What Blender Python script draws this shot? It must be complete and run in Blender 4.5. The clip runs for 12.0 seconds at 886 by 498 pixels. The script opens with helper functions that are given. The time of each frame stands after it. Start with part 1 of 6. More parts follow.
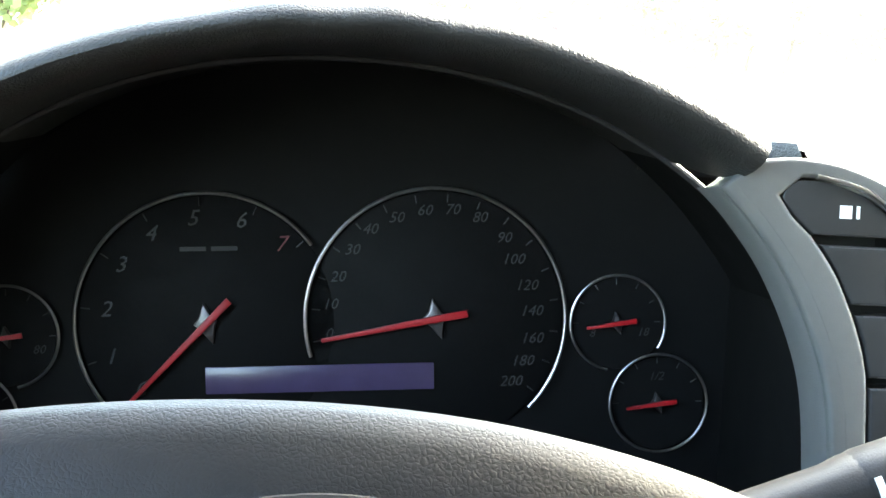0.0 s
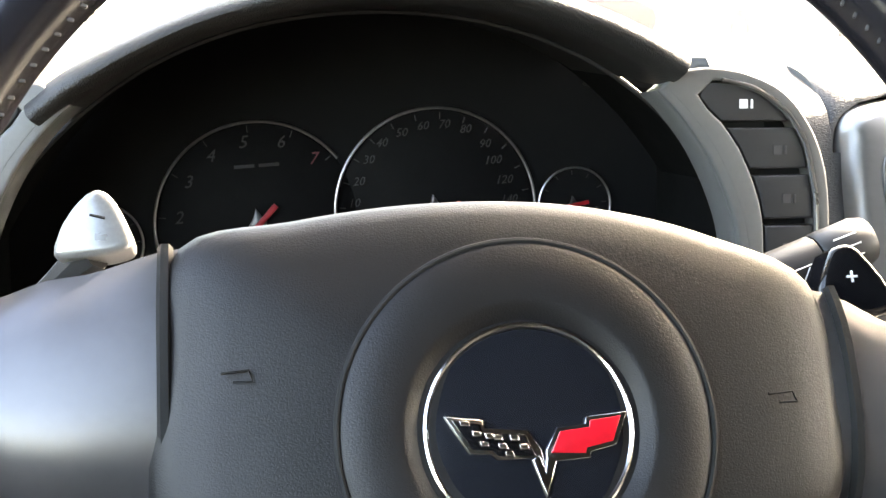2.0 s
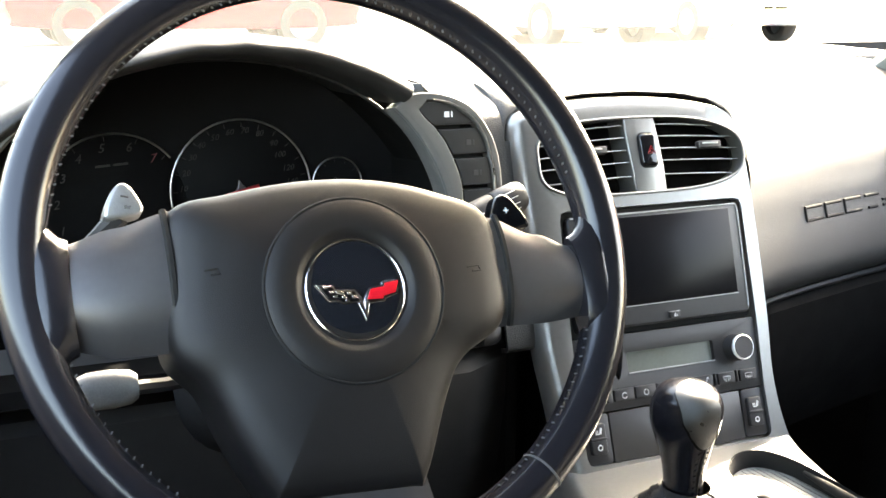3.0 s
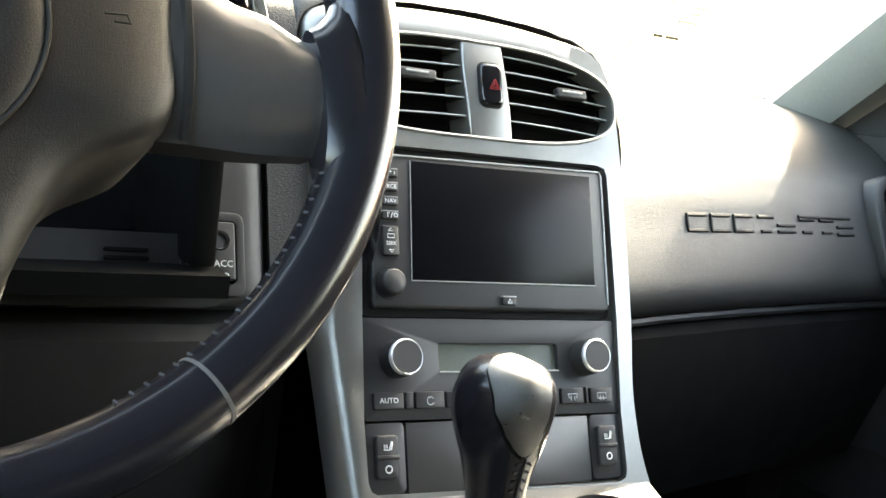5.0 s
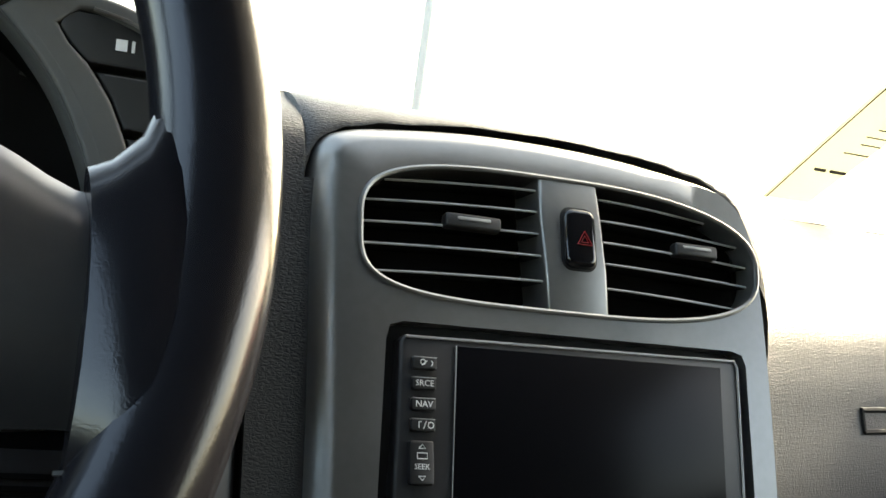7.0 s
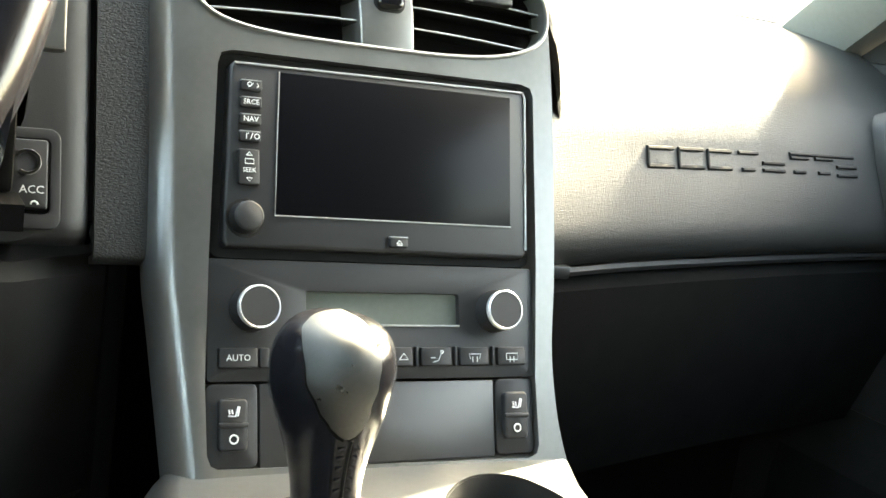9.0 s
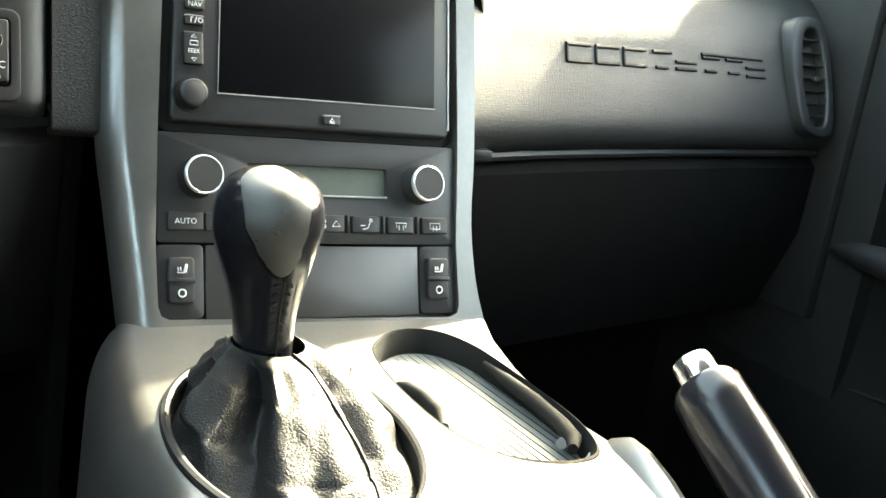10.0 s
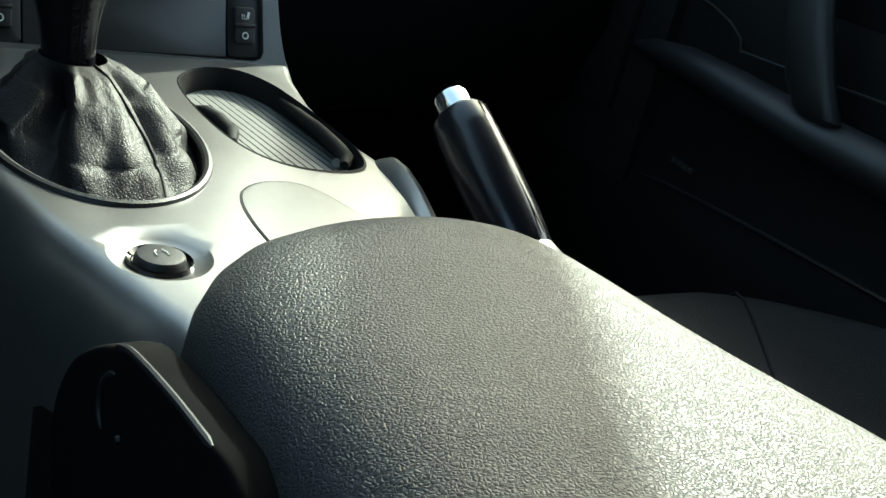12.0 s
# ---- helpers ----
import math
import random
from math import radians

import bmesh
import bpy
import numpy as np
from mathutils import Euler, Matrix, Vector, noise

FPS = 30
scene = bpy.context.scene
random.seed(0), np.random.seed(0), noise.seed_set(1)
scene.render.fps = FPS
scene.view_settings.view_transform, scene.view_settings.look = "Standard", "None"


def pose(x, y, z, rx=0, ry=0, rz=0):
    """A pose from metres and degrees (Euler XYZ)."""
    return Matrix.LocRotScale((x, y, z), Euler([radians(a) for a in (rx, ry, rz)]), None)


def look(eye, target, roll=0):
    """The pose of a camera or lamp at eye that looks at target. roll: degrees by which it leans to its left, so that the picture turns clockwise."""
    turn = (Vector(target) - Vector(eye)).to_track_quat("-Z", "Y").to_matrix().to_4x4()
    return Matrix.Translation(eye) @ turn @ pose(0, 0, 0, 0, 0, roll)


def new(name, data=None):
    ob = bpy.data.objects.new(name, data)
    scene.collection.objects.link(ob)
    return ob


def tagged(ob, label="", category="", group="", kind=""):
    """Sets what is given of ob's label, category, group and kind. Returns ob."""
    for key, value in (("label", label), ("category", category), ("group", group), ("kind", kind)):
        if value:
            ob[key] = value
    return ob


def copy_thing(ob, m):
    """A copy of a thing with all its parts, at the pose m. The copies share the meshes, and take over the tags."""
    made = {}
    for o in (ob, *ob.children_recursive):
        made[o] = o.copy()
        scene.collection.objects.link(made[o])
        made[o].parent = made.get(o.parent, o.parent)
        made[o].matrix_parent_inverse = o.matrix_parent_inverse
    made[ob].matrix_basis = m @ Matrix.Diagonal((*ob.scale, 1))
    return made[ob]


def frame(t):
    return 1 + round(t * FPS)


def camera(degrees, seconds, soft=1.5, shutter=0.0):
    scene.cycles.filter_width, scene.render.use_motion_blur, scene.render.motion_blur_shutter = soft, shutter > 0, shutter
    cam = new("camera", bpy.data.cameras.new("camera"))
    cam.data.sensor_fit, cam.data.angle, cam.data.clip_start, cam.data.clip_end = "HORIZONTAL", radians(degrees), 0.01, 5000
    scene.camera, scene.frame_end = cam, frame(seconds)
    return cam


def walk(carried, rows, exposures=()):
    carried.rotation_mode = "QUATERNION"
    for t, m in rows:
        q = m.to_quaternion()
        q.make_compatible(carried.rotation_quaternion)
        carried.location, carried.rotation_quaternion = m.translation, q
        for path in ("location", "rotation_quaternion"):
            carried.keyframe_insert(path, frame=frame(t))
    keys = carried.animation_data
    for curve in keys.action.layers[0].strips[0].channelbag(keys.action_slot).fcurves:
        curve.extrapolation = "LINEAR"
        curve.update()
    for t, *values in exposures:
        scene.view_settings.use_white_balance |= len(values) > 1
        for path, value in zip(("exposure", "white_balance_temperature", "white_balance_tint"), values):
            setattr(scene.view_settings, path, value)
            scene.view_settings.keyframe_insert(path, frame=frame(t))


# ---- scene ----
cam = camera(43.0, 12.0)
PATH = [
    (0, pose(0.0001, 0.0000, 1.0066, 79.51, -3.39, -3.86)),
    (0.5, pose(0.0012, 0.0118, 1.0053, 78.06, -5.02, 0.26)),
    (1, pose(-0.0044, 0.0108, 1.0076, 79.60, -3.20, 2.63)),
    (1.5, pose(-0.0209, -0.0221, 1.0058, 78.05, -1.99, -0.09)),
    (2, pose(-0.0726, -0.1478, 1.0149, 76.45, -0.84, -9.76)),
    (2.5, pose(-0.1417, -0.2971, 1.0375, 76.81, -1.43, -19.44)),
    (3, pose(-0.2030, -0.4267, 1.0698, 75.86, -1.02, -24.55)),
    (3.5, pose(-0.2517, -0.5321, 1.1004, 75.72, -1.79, -28.75)),
    (3.7, pose(-0.2600, -0.5495, 1.0955, 75.79, -1.62, -29.98)),
    (5.3, pose(0.0534, -0.1747, 0.8720, 84.69, -7.15, -28.95)),
    (5.5, pose(0.0891, -0.1388, 0.8860, 85.82, -6.26, -28.13)),
    (6, pose(0.1299, -0.0729, 0.9308, 88.07, -5.24, -22.78)),
    (6.5, pose(0.1307, -0.0706, 0.9431, 88.33, -7.01, -20.54)),
    (6.7, pose(0.1294, -0.0693, 0.9291, 88.42, -7.31, -20.65)),
    (8.3, pose(0.1401, -0.1373, 0.8894, 82.95, -6.94, -25.42)),
    (8.5, pose(0.1366, -0.1498, 0.8900, 81.82, -7.39, -25.83)),
    (9, pose(0.1327, -0.1916, 0.8853, 78.99, -7.92, -26.30)),
    (9.5, pose(0.1233, -0.2354, 0.8712, 76.55, -7.32, -27.80)),
    (10, pose(0.1125, -0.2658, 0.8736, 75.39, -8.68, -28.80)),
    (10.5, pose(0.1066, -0.3220, 0.8676, 73.56, -10.44, -30.55)),
    (11, pose(0.1037, -0.3716, 0.8673, 70.90, -12.23, -32.33)),
    (11.5, pose(0.1038, -0.4016, 0.8680, 68.56, -13.45, -34.06)),
    (12, pose(0.1063, -0.3910, 0.8609, 67.50, -13.01, -34.18)),
]
EXPOSURE = [(0.0, 5.1, 7200, 2), (0.5, 5.6, 7000, 3), (1.0, 6.2, 7500, 9), (1.5, 6.6, 7700, 10), (2.0, 4.85, 8500, 12), (2.5, 4.6, 8500, 11), (3.5, 4.6, 8500, 8), (5.5, 4.55, 8500, 4), (6.5, 2.9, 8300, 5), (8.5, 4.35, 9200, 0), (9.5, 5.05, 9300, 0), (10.5, 4.2, 8600, -8), (11.0, 3.3, 7800, -11), (12.0, 2.15, 6700, -12)]
walk(cam, PATH, EXPOSURE)

# ---- daylight ----
SUN_AZ, SUN_EL = radians(58.3), radians(36)      # ahead and to the right
world = bpy.data.worlds.new("sky")
scene.world = world
world.use_nodes = True
wn = world.node_tree.nodes
sky = wn.new("ShaderNodeTexSky")
sky.sky_type, sky.sun_disc = "NISHITA", False
sky.sun_elevation, sky.sun_rotation = SUN_EL, SUN_AZ
sky.dust_density, sky.ozone_density = 3.0, 1.0
wn["Background"].inputs["Strength"].default_value = 0.15
world.node_tree.links.new(sky.outputs[0], wn["Background"].inputs["Color"])
sun_data = bpy.data.lights.new("sun", "SUN")
sun_data.energy, sun_data.angle, sun_data.color = 2.1, radians(1.5), (1.0, 1.0, 0.96)
sun = new("sun", sun_data)
sun.matrix_world = look((math.sin(SUN_AZ) * 20, math.cos(SUN_AZ) * 20, math.tan(SUN_EL) * 20), (0, 0, 0))

# ---- materials ----
def material(name, color, rough=0.5, metal=0.0, vary=0.12, scale=40.0, bump=0.0, bump_scale=300.0, kind="noise",
             coat=0.0, island=0.0, tint=None, spec=0.5, grime=0.25, stretch=1.0):
    """A surface with colour drift at two scales, uneven gloss and fine relief."""
    m = bpy.data.materials.new(name)
    m.use_nodes = True
    nt = m.node_tree
    b = nt.nodes["Principled BSDF"]
    b.inputs["Metallic"].default_value = metal
    b.inputs["Coat Weight"].default_value = coat
    b.inputs["Specular IOR Level"].default_value = spec
    co = nt.nodes.new("ShaderNodeTexCoord")
    n1, n2 = nt.nodes.new("ShaderNodeTexNoise"), nt.nodes.new("ShaderNodeTexNoise")
    for n, s in ((n1, scale), (n2, scale * 9)):
        n.inputs["Scale"].default_value = s
        n.inputs["Detail"].default_value = 4
        nt.links.new(co.outputs["Object"], n.inputs["Vector"])
    add = nt.nodes.new("ShaderNodeMath")
    add.operation = "ADD"
    nt.links.new(n1.outputs["Fac"], add.inputs[0])
    nt.links.new(n2.outputs["Fac"], add.inputs[1])
    half = nt.nodes.new("ShaderNodeMath")
    half.operation, half.inputs[1].default_value = "MULTIPLY", 0.5
    nt.links.new(add.outputs[0], half.inputs[0])
    ramp = nt.nodes.new("ShaderNodeValToRGB")
    c2 = tint or color
    ramp.color_ramp.elements[0].position, ramp.color_ramp.elements[1].position = 0.3, 0.7
    ramp.color_ramp.elements[0].color = (*[c * (1 - vary) for c in color], 1)
    ramp.color_ramp.elements[1].color = (*[min(1, c * (1 + vary)) for c in c2], 1)
    nt.links.new(half.outputs[0], ramp.inputs["Fac"])
    nt.links.new(ramp.outputs["Color"], b.inputs["Base Color"])
    mr = nt.nodes.new("ShaderNodeMapRange")
    mr.inputs["To Min"].default_value = max(0.02, rough * (1 - grime))
    mr.inputs["To Max"].default_value = min(1, rough * (1 + grime))
    nt.links.new(n1.outputs["Fac"], mr.inputs["Value"])
    nt.links.new(mr.outputs["Result"], b.inputs["Roughness"])
    if bump:
        bp = nt.nodes.new("ShaderNodeBump")
        bp.inputs["Strength"].default_value = min(1.0, bump)
        bp.inputs["Distance"].default_value = 0.0006
        if kind == "leather":
            v = nt.nodes.new("ShaderNodeTexVoronoi")
            v.feature = "DISTANCE_TO_EDGE"
            v.inputs["Scale"].default_value = bump_scale
            warp = nt.nodes.new("ShaderNodeTexNoise")
            warp.inputs["Scale"].default_value = bump_scale * 0.6
            mix = nt.nodes.new("ShaderNodeVectorMath")
            mix.operation, mix.inputs["Scale"].default_value = "SCALE", 1.6 / bump_scale
            sm = nt.nodes.new("ShaderNodeVectorMath")
            long = nt.nodes.new("ShaderNodeMapping")                       # wrinkles that run crosswise
            long.inputs["Scale"].default_value = (1 / stretch, 1, 1)
            nt.links.new(co.outputs["Object"], long.inputs["Vector"])
            nt.links.new(co.outputs["Object"], warp.inputs["Vector"])
            nt.links.new(warp.outputs["Color"], mix.inputs[0])
            nt.links.new(long.outputs["Vector"], sm.inputs[0])
            nt.links.new(mix.outputs[0], sm.inputs[1])
            nt.links.new(sm.outputs[0], v.inputs["Vector"])
            cap = nt.nodes.new("ShaderNodeMath")
            cap.operation, cap.inputs[1].default_value = "MINIMUM", 0.28
            nt.links.new(v.outputs["Distance"], cap.inputs[0])
            nt.links.new(cap.outputs[0], bp.inputs["Height"])
            bp.inputs["Distance"].default_value = 0.9 / bump_scale
        else:
            n3 = nt.nodes.new("ShaderNodeTexNoise")
            n3.inputs["Scale"].default_value, n3.inputs["Detail"].default_value = bump_scale, 3
            nt.links.new(co.outputs["Object"], n3.inputs["Vector"])
            nt.links.new(n3.outputs["Fac"], bp.inputs["Height"])
        nt.links.new(bp.outputs["Normal"], b.inputs["Normal"])
    return m


def glow(name, color, strength):
    m = material(name, color, 0.4)
    b = m.node_tree.nodes["Principled BSDF"]
    b.inputs["Emission Color"].default_value = (*color, 1)
    b.inputs["Emission Strength"].default_value = strength
    return m


def glass(name, tint=(1, 1, 1), rough=0.0, veil=0.0):
    m = bpy.data.materials.new(name)
    m.use_nodes = True
    nt = m.node_tree
    out = nt.nodes["Material Output"]
    nt.nodes.remove(nt.nodes["Principled BSDF"])
    tr, gl, mx, film, mx2 = (nt.nodes.new("ShaderNode" + k) for k in ("BsdfTransparent", "BsdfGlossy", "MixShader", "BsdfTranslucent", "MixShader"))
    tr.inputs["Color"].default_value = (*tint, 1)
    gl.inputs["Roughness"].default_value = rough
    film.inputs["Color"].default_value = (0.85, 0.85, 0.80, 1)
    mx.inputs[0].default_value = 0.035
    mx2.inputs[0].default_value = veil                                          # translucent layer added to haze the view outside, not dirt
    nt.links.new(tr.outputs[0], mx2.inputs[1])
    nt.links.new(film.outputs[0], mx2.inputs[2])
    nt.links.new(mx2.outputs[0], mx.inputs[1])
    nt.links.new(gl.outputs[0], mx.inputs[2])
    nt.links.new(mx.outputs[0], out.inputs["Surface"])
    return m


M = dict(
    pad=material("dash_vinyl", (0.021, 0.0213, 0.021), 0.47, spec=0.4, vary=0.12, scale=8, bump=0.42, bump_scale=640, kind="leather", stretch=2.2),
    hood=material("hood_vinyl", (0.015, 0.0142, 0.0136), 0.5, spec=0.36, vary=0.15, scale=15, bump=0.40, bump_scale=640, kind="leather"),
    black=material("black_plastic", (0.012, 0.012, 0.013), 0.5, vary=0.15, scale=30, bump=0.15, bump_scale=1500),
    dark=material("matte_black_plastic", (0.007, 0.007, 0.007), 0.75, spec=0.3, vary=0.15, scale=30, bump=0.15, bump_scale=1200),
    gloss=material("gloss_black", (0.006, 0.006, 0.007), 0.08, vary=0.05, grime=0.6),
    panel=material("satin_black_panel", (0.016, 0.016, 0.017), 0.45, vary=0.1, scale=20, bump=0.08, bump_scale=2500),
    silver=material("satin_silver_paint", (0.255, 0.252, 0.244), 0.32, metal=0.80, vary=0.06, scale=25, bump=0.05, bump_scale=3000),
    spoke=material("brushed_grey_paint", (0.118, 0.114, 0.118), 0.32, metal=0.7, vary=0.06, scale=25, bump=0.04, bump_scale=3000),
    chrome=material("chrome", (0.85, 0.85, 0.85), 0.12, metal=1.0, vary=0.03),
    ring=material("brushed_ring", (0.42, 0.41, 0.40), 0.3, metal=1.0, vary=0.05),
    rim=material("wheel_leather", (0.011, 0.011, 0.014), 0.20, vary=0.1, scale=30, grime=0.12, bump=0.05, bump_scale=900, kind="leather"),
    hub=material("airbag_vinyl", (0.0078, 0.0071, 0.0073), 0.46, spec=0.30, vary=0.1, scale=20, bump=0.20, bump_scale=1100, kind="leather"),
    leather=material("armrest_leather", (0.029, 0.030, 0.030), 0.44, vary=0.15, scale=12, bump=0.60, bump_scale=560, kind="leather"),
    boot=material("boot_leather", (0.012, 0.0120, 0.0122), 0.52, spec=0.42, vary=0.2, scale=25, bump=0.42, bump_scale=560, kind="leather"),
    seat=material("seat_leather", (0.010, 0.0105, 0.011), 0.55, spec=0.25, vary=0.12, scale=12, bump=0.4, bump_scale=400, kind="leather"),
    carpet=material("black_carpet", (0.007, 0.007, 0.007), 0.95, vary=0.4, scale=60, bump=1.0, bump_scale=900, spec=0.1),
    headliner=material("headliner", (0.030, 0.030, 0.030), 0.9, vary=0.1, scale=30, bump=0.4, bump_scale=900, spec=0.2),
    face=material("gauge_face", (0.0036, 0.0036, 0.0039), 0.65, vary=0.1, scale=60, spec=0.12),
    # near-zero black: the shade of recesses put into the colour
    tunnel=material("shade_black", (0.004, 0.004, 0.004), 0.9, vary=0.15, scale=30, spec=0.08),
    needle=material("red_needle", (0.34, 0.006, 0.012), 0.45, vary=0.05),
    mark=material("grey_gauge_print", (0.0145, 0.014, 0.014), 0.6, vary=0.1),
    white=material("white_print", (0.75, 0.75, 0.74), 0.55, vary=0.04),
    red=material("red_enamel", (0.55, 0.01, 0.02), 0.2, vary=0.08, coat=0.5),
    screen=material("screen_glass", (0.005, 0.005, 0.006), 0.24, vary=0.02, grime=0.05, spec=0.09),
    lcd=material("grey_lcd", (0.13, 0.14, 0.12), 0.2, vary=0.08),
    stitch=material("grey_thread", (0.08, 0.08, 0.08), 0.7, vary=0.1),
)


# ---- mesh helpers ----
def link(name, bm, mat, parent=None, label="", smooth=True):
    me = bpy.data.meshes.new(name)
    bmesh.ops.recalc_face_normals(bm, faces=bm.faces)
    bm.to_mesh(me)
    bm.free()
    if smooth:
        for p in me.polygons:
            p.use_smooth = True
        me.set_sharp_from_angle(angle=radians(38))
    me.materials.append(mat)
    ob = new(name, me)
    if parent:
        ob.parent = parent
    if label:
        tagged(ob, label)
    return ob


def part(name, bm, mat, parent, label=""):
    return link(name, bm, mat, parent, label)


def thing(name, m, label, category, group="", kind=""):
    ob = new(name)
    ob.empty_display_size = 0.02
    ob.matrix_world = m
    return tagged(ob, label, category, group, kind)


def frame_of(origin, u, v):
    """A pose whose x runs along u, whose y runs along v and whose z is their normal."""
    u, v = Vector(u).normalized(), Vector(v).normalized()
    n = u.cross(v).normalized()
    return Matrix.Translation(origin) @ Matrix((u, n.cross(u), n)).transposed().to_4x4()


def bevel(bm, w, seg=2, edges=None, angle=30):
    es = edges or [e for e in bm.edges if len(e.link_faces) == 2 and e.calc_face_angle(0) > radians(angle)]
    bmesh.ops.bevel(bm, geom=es, offset=w, segments=seg, profile=0.5, affect="EDGES", clamp_overlap=True)
    return bm


def box(x0, x1, y0, y1, z0, z1, r=0.0, seg=2, bm=None):
    own = bm is None
    b = bmesh.new()
    vs = [b.verts.new((x, y, z)) for x in (x0, x1) for y in (y0, y1) for z in (z0, z1)]
    for f in ((0, 1, 3, 2), (4, 6, 7, 5), (0, 4, 5, 1), (2, 3, 7, 6), (0, 2, 6, 4), (1, 5, 7, 3)):
        b.faces.new([vs[i] for i in f])
    bmesh.ops.recalc_face_normals(b, faces=b.faces)
    if r:
        bevel(b, r, seg)
    return b


def merge(*bms):
    out = bmesh.new()
    for b in bms:
        me = bpy.data.meshes.new("tmp")
        b.to_mesh(me)
        b.free()
        out.from_mesh(me)
        bpy.data.meshes.remove(me)
    return out


def rounded(w, h, r, seg=6, cx=0.0, cy=0.0):
    """The outline of a rounded rectangle, counter-clockwise."""
    pts = []
    for sx, sy, a in ((1, 1, 0), (-1, 1, 90), (-1, -1, 180), (1, -1, 270)):
        for i in range(seg + 1):
            t = radians(a + 90 * i / seg)
            pts.append((cx + sx * (w / 2 - r) + r * math.cos(t), cy + sy * (h / 2 - r) + r * math.sin(t)))
    return pts


def smooth_loop(pts, n=8, closed=True):
    """A Catmull-Rom curve through a few corner points."""
    out, k = [], len(pts)
    for i in range(k if closed else k - 1):
        p = [Vector(pts[j % k] if closed else pts[min(max(j, 0), k - 1)]) for j in (i - 1, i, i + 1, i + 2)]
        for s in range(n):
            t = s / n
            out.append(0.5 * (2 * p[1] + (p[2] - p[0]) * t + (2 * p[0] - 5 * p[1] + 4 * p[2] - p[3]) * t * t
                              + (3 * p[1] - p[0] - 3 * p[2] + p[3]) * t ** 3))
    if not closed:
        out.append(Vector(pts[-1]))
    return out


def prism(outline, z0, z1, r=0.0, seg=2, holes=()):
    """An outline pushed from z0 to z1, with its front edge rounded; holes are cut through."""
    b = bmesh.new()
    loops = []
    for pts in (outline, *holes):
        vs = [b.verts.new((p[0], p[1], z1)) for p in pts]
        for i in range(len(vs)):
            b.edges.new((vs[i], vs[(i + 1) % len(vs)]))
        loops.append(vs)
    if holes:
        bmesh.ops.triangle_fill(b, use_beauty=True, use_dissolve=False, edges=b.edges[:], normal=(0, 0, 1))
    else:
        b.faces.new(loops[0])
    top = b.faces[:]
    rim = [e for e in b.edges if len(e.link_faces) == 1]
    ret = bmesh.ops.extrude_edge_only(b, edges=rim)
    low = [v for v in ret["geom"] if isinstance(v, bmesh.types.BMVert)]
    for v in low:
        v.co.z = z0
    bmesh.ops.recalc_face_normals(b, faces=b.faces)
    if r:
        es = [e for e in b.edges if all(abs(v.co.z - z1) < 1e-7 for v in e.verts) and len(e.link_faces) == 2
              and e.calc_face_angle(0) > 0.5]
        bmesh.ops.bevel(b, geom=es, offset=r, segments=seg, profile=0.5, affect="EDGES", clamp_overlap=True)
    if not holes:
        base = [e for e in b.edges if len(e.link_faces) == 1]
        if base:
            bmesh.ops.contextual_create(b, geom=base)
    return b


def loft(sections, closed=True, caps=True):
    """A skin over rings of equally many points."""
    b = bmesh.new()
    rows = [[b.verts.new(p) for p in s] for s in sections]
    n = len(rows[0])
    for a, c in zip(rows, rows[1:]):
        for i in range(n if closed else n - 1):
            j = (i + 1) % n
            b.faces.new((a[i], a[j], c[j], c[i]))
    if caps and closed:
        b.faces.new(rows[0][::-1])
        b.faces.new(rows[-1])
    return b


def lathe(profile, n=32, axis="z"):
    """A profile of (radius, height) turned round z."""
    b = bmesh.new()
    rows = []
    for r, h in profile:
        if r < 1e-6:
            rows.append([b.verts.new((0, 0, h))])
        else:
            rows.append([b.verts.new((r * math.cos(2 * math.pi * i / n), r * math.sin(2 * math.pi * i / n), h)) for i in range(n)])
    for a, c in zip(rows, rows[1:]):
        for i in range(n):
            j = (i + 1) % n
            if len(a) == 1 and len(c) == 1:
                continue
            if len(a) == 1:
                b.faces.new((a[0], c[j], c[i]))
            elif len(c) == 1:
                b.faces.new((a[i], a[j], c[0]))
            else:
                b.faces.new((a[i], a[j], c[j], c[i]))
    return b


def tube(path, radius, n=10, closed=False, flat=1.0, up=(0, 0, 1)):
    """A round rod along a path; radius is a number or one for each point; flat squeezes it along up."""
    path = [Vector(p) for p in path]
    k = len(path)
    secs = []
    for i, p in enumerate(path):
        d = (path[(i + 1) % k] - path[i - 1]) if closed else (path[min(i + 1, k - 1)] - path[max(i - 1, 0)])
        d.normalize()
        s = d.cross(Vector(up))
        if s.length < 1e-4:
            s = d.cross(Vector((0, 1, 0.01)))
        s.normalize()
        w = s.cross(d)
        r = radius[i] if isinstance(radius, (list, tuple)) else radius
        secs.append([p + s * (r * math.cos(2 * math.pi * j / n)) + w * (r * flat * math.sin(2 * math.pi * j / n)) for j in range(n)])
    if closed:
        secs.append(secs[0])
        b = loft(secs, caps=False)
        bmesh.ops.remove_doubles(b, verts=b.verts, dist=1e-7)
        return b
    return loft(secs)


def grid(fn, nu, nv, thick=0.0):
    """A sheet of points fn(s, t), s and t from 0 to 1, with a back if it has thickness."""
    b = bmesh.new()
    vs = [[b.verts.new(fn(i / nu, j / nv)) for j in range(nv + 1)] for i in range(nu + 1)]
    for i in range(nu):
        for j in range(nv):
            b.faces.new((vs[i][j], vs[i + 1][j], vs[i + 1][j + 1], vs[i][j + 1]))
    if thick:
        bmesh.ops.recalc_face_normals(b, faces=b.faces)
        bmesh.ops.solidify(b, geom=b.faces[:], thickness=thick)
    return b


def moved(bm, m):
    bmesh.ops.transform(bm, matrix=m, verts=bm.verts)
    return bm


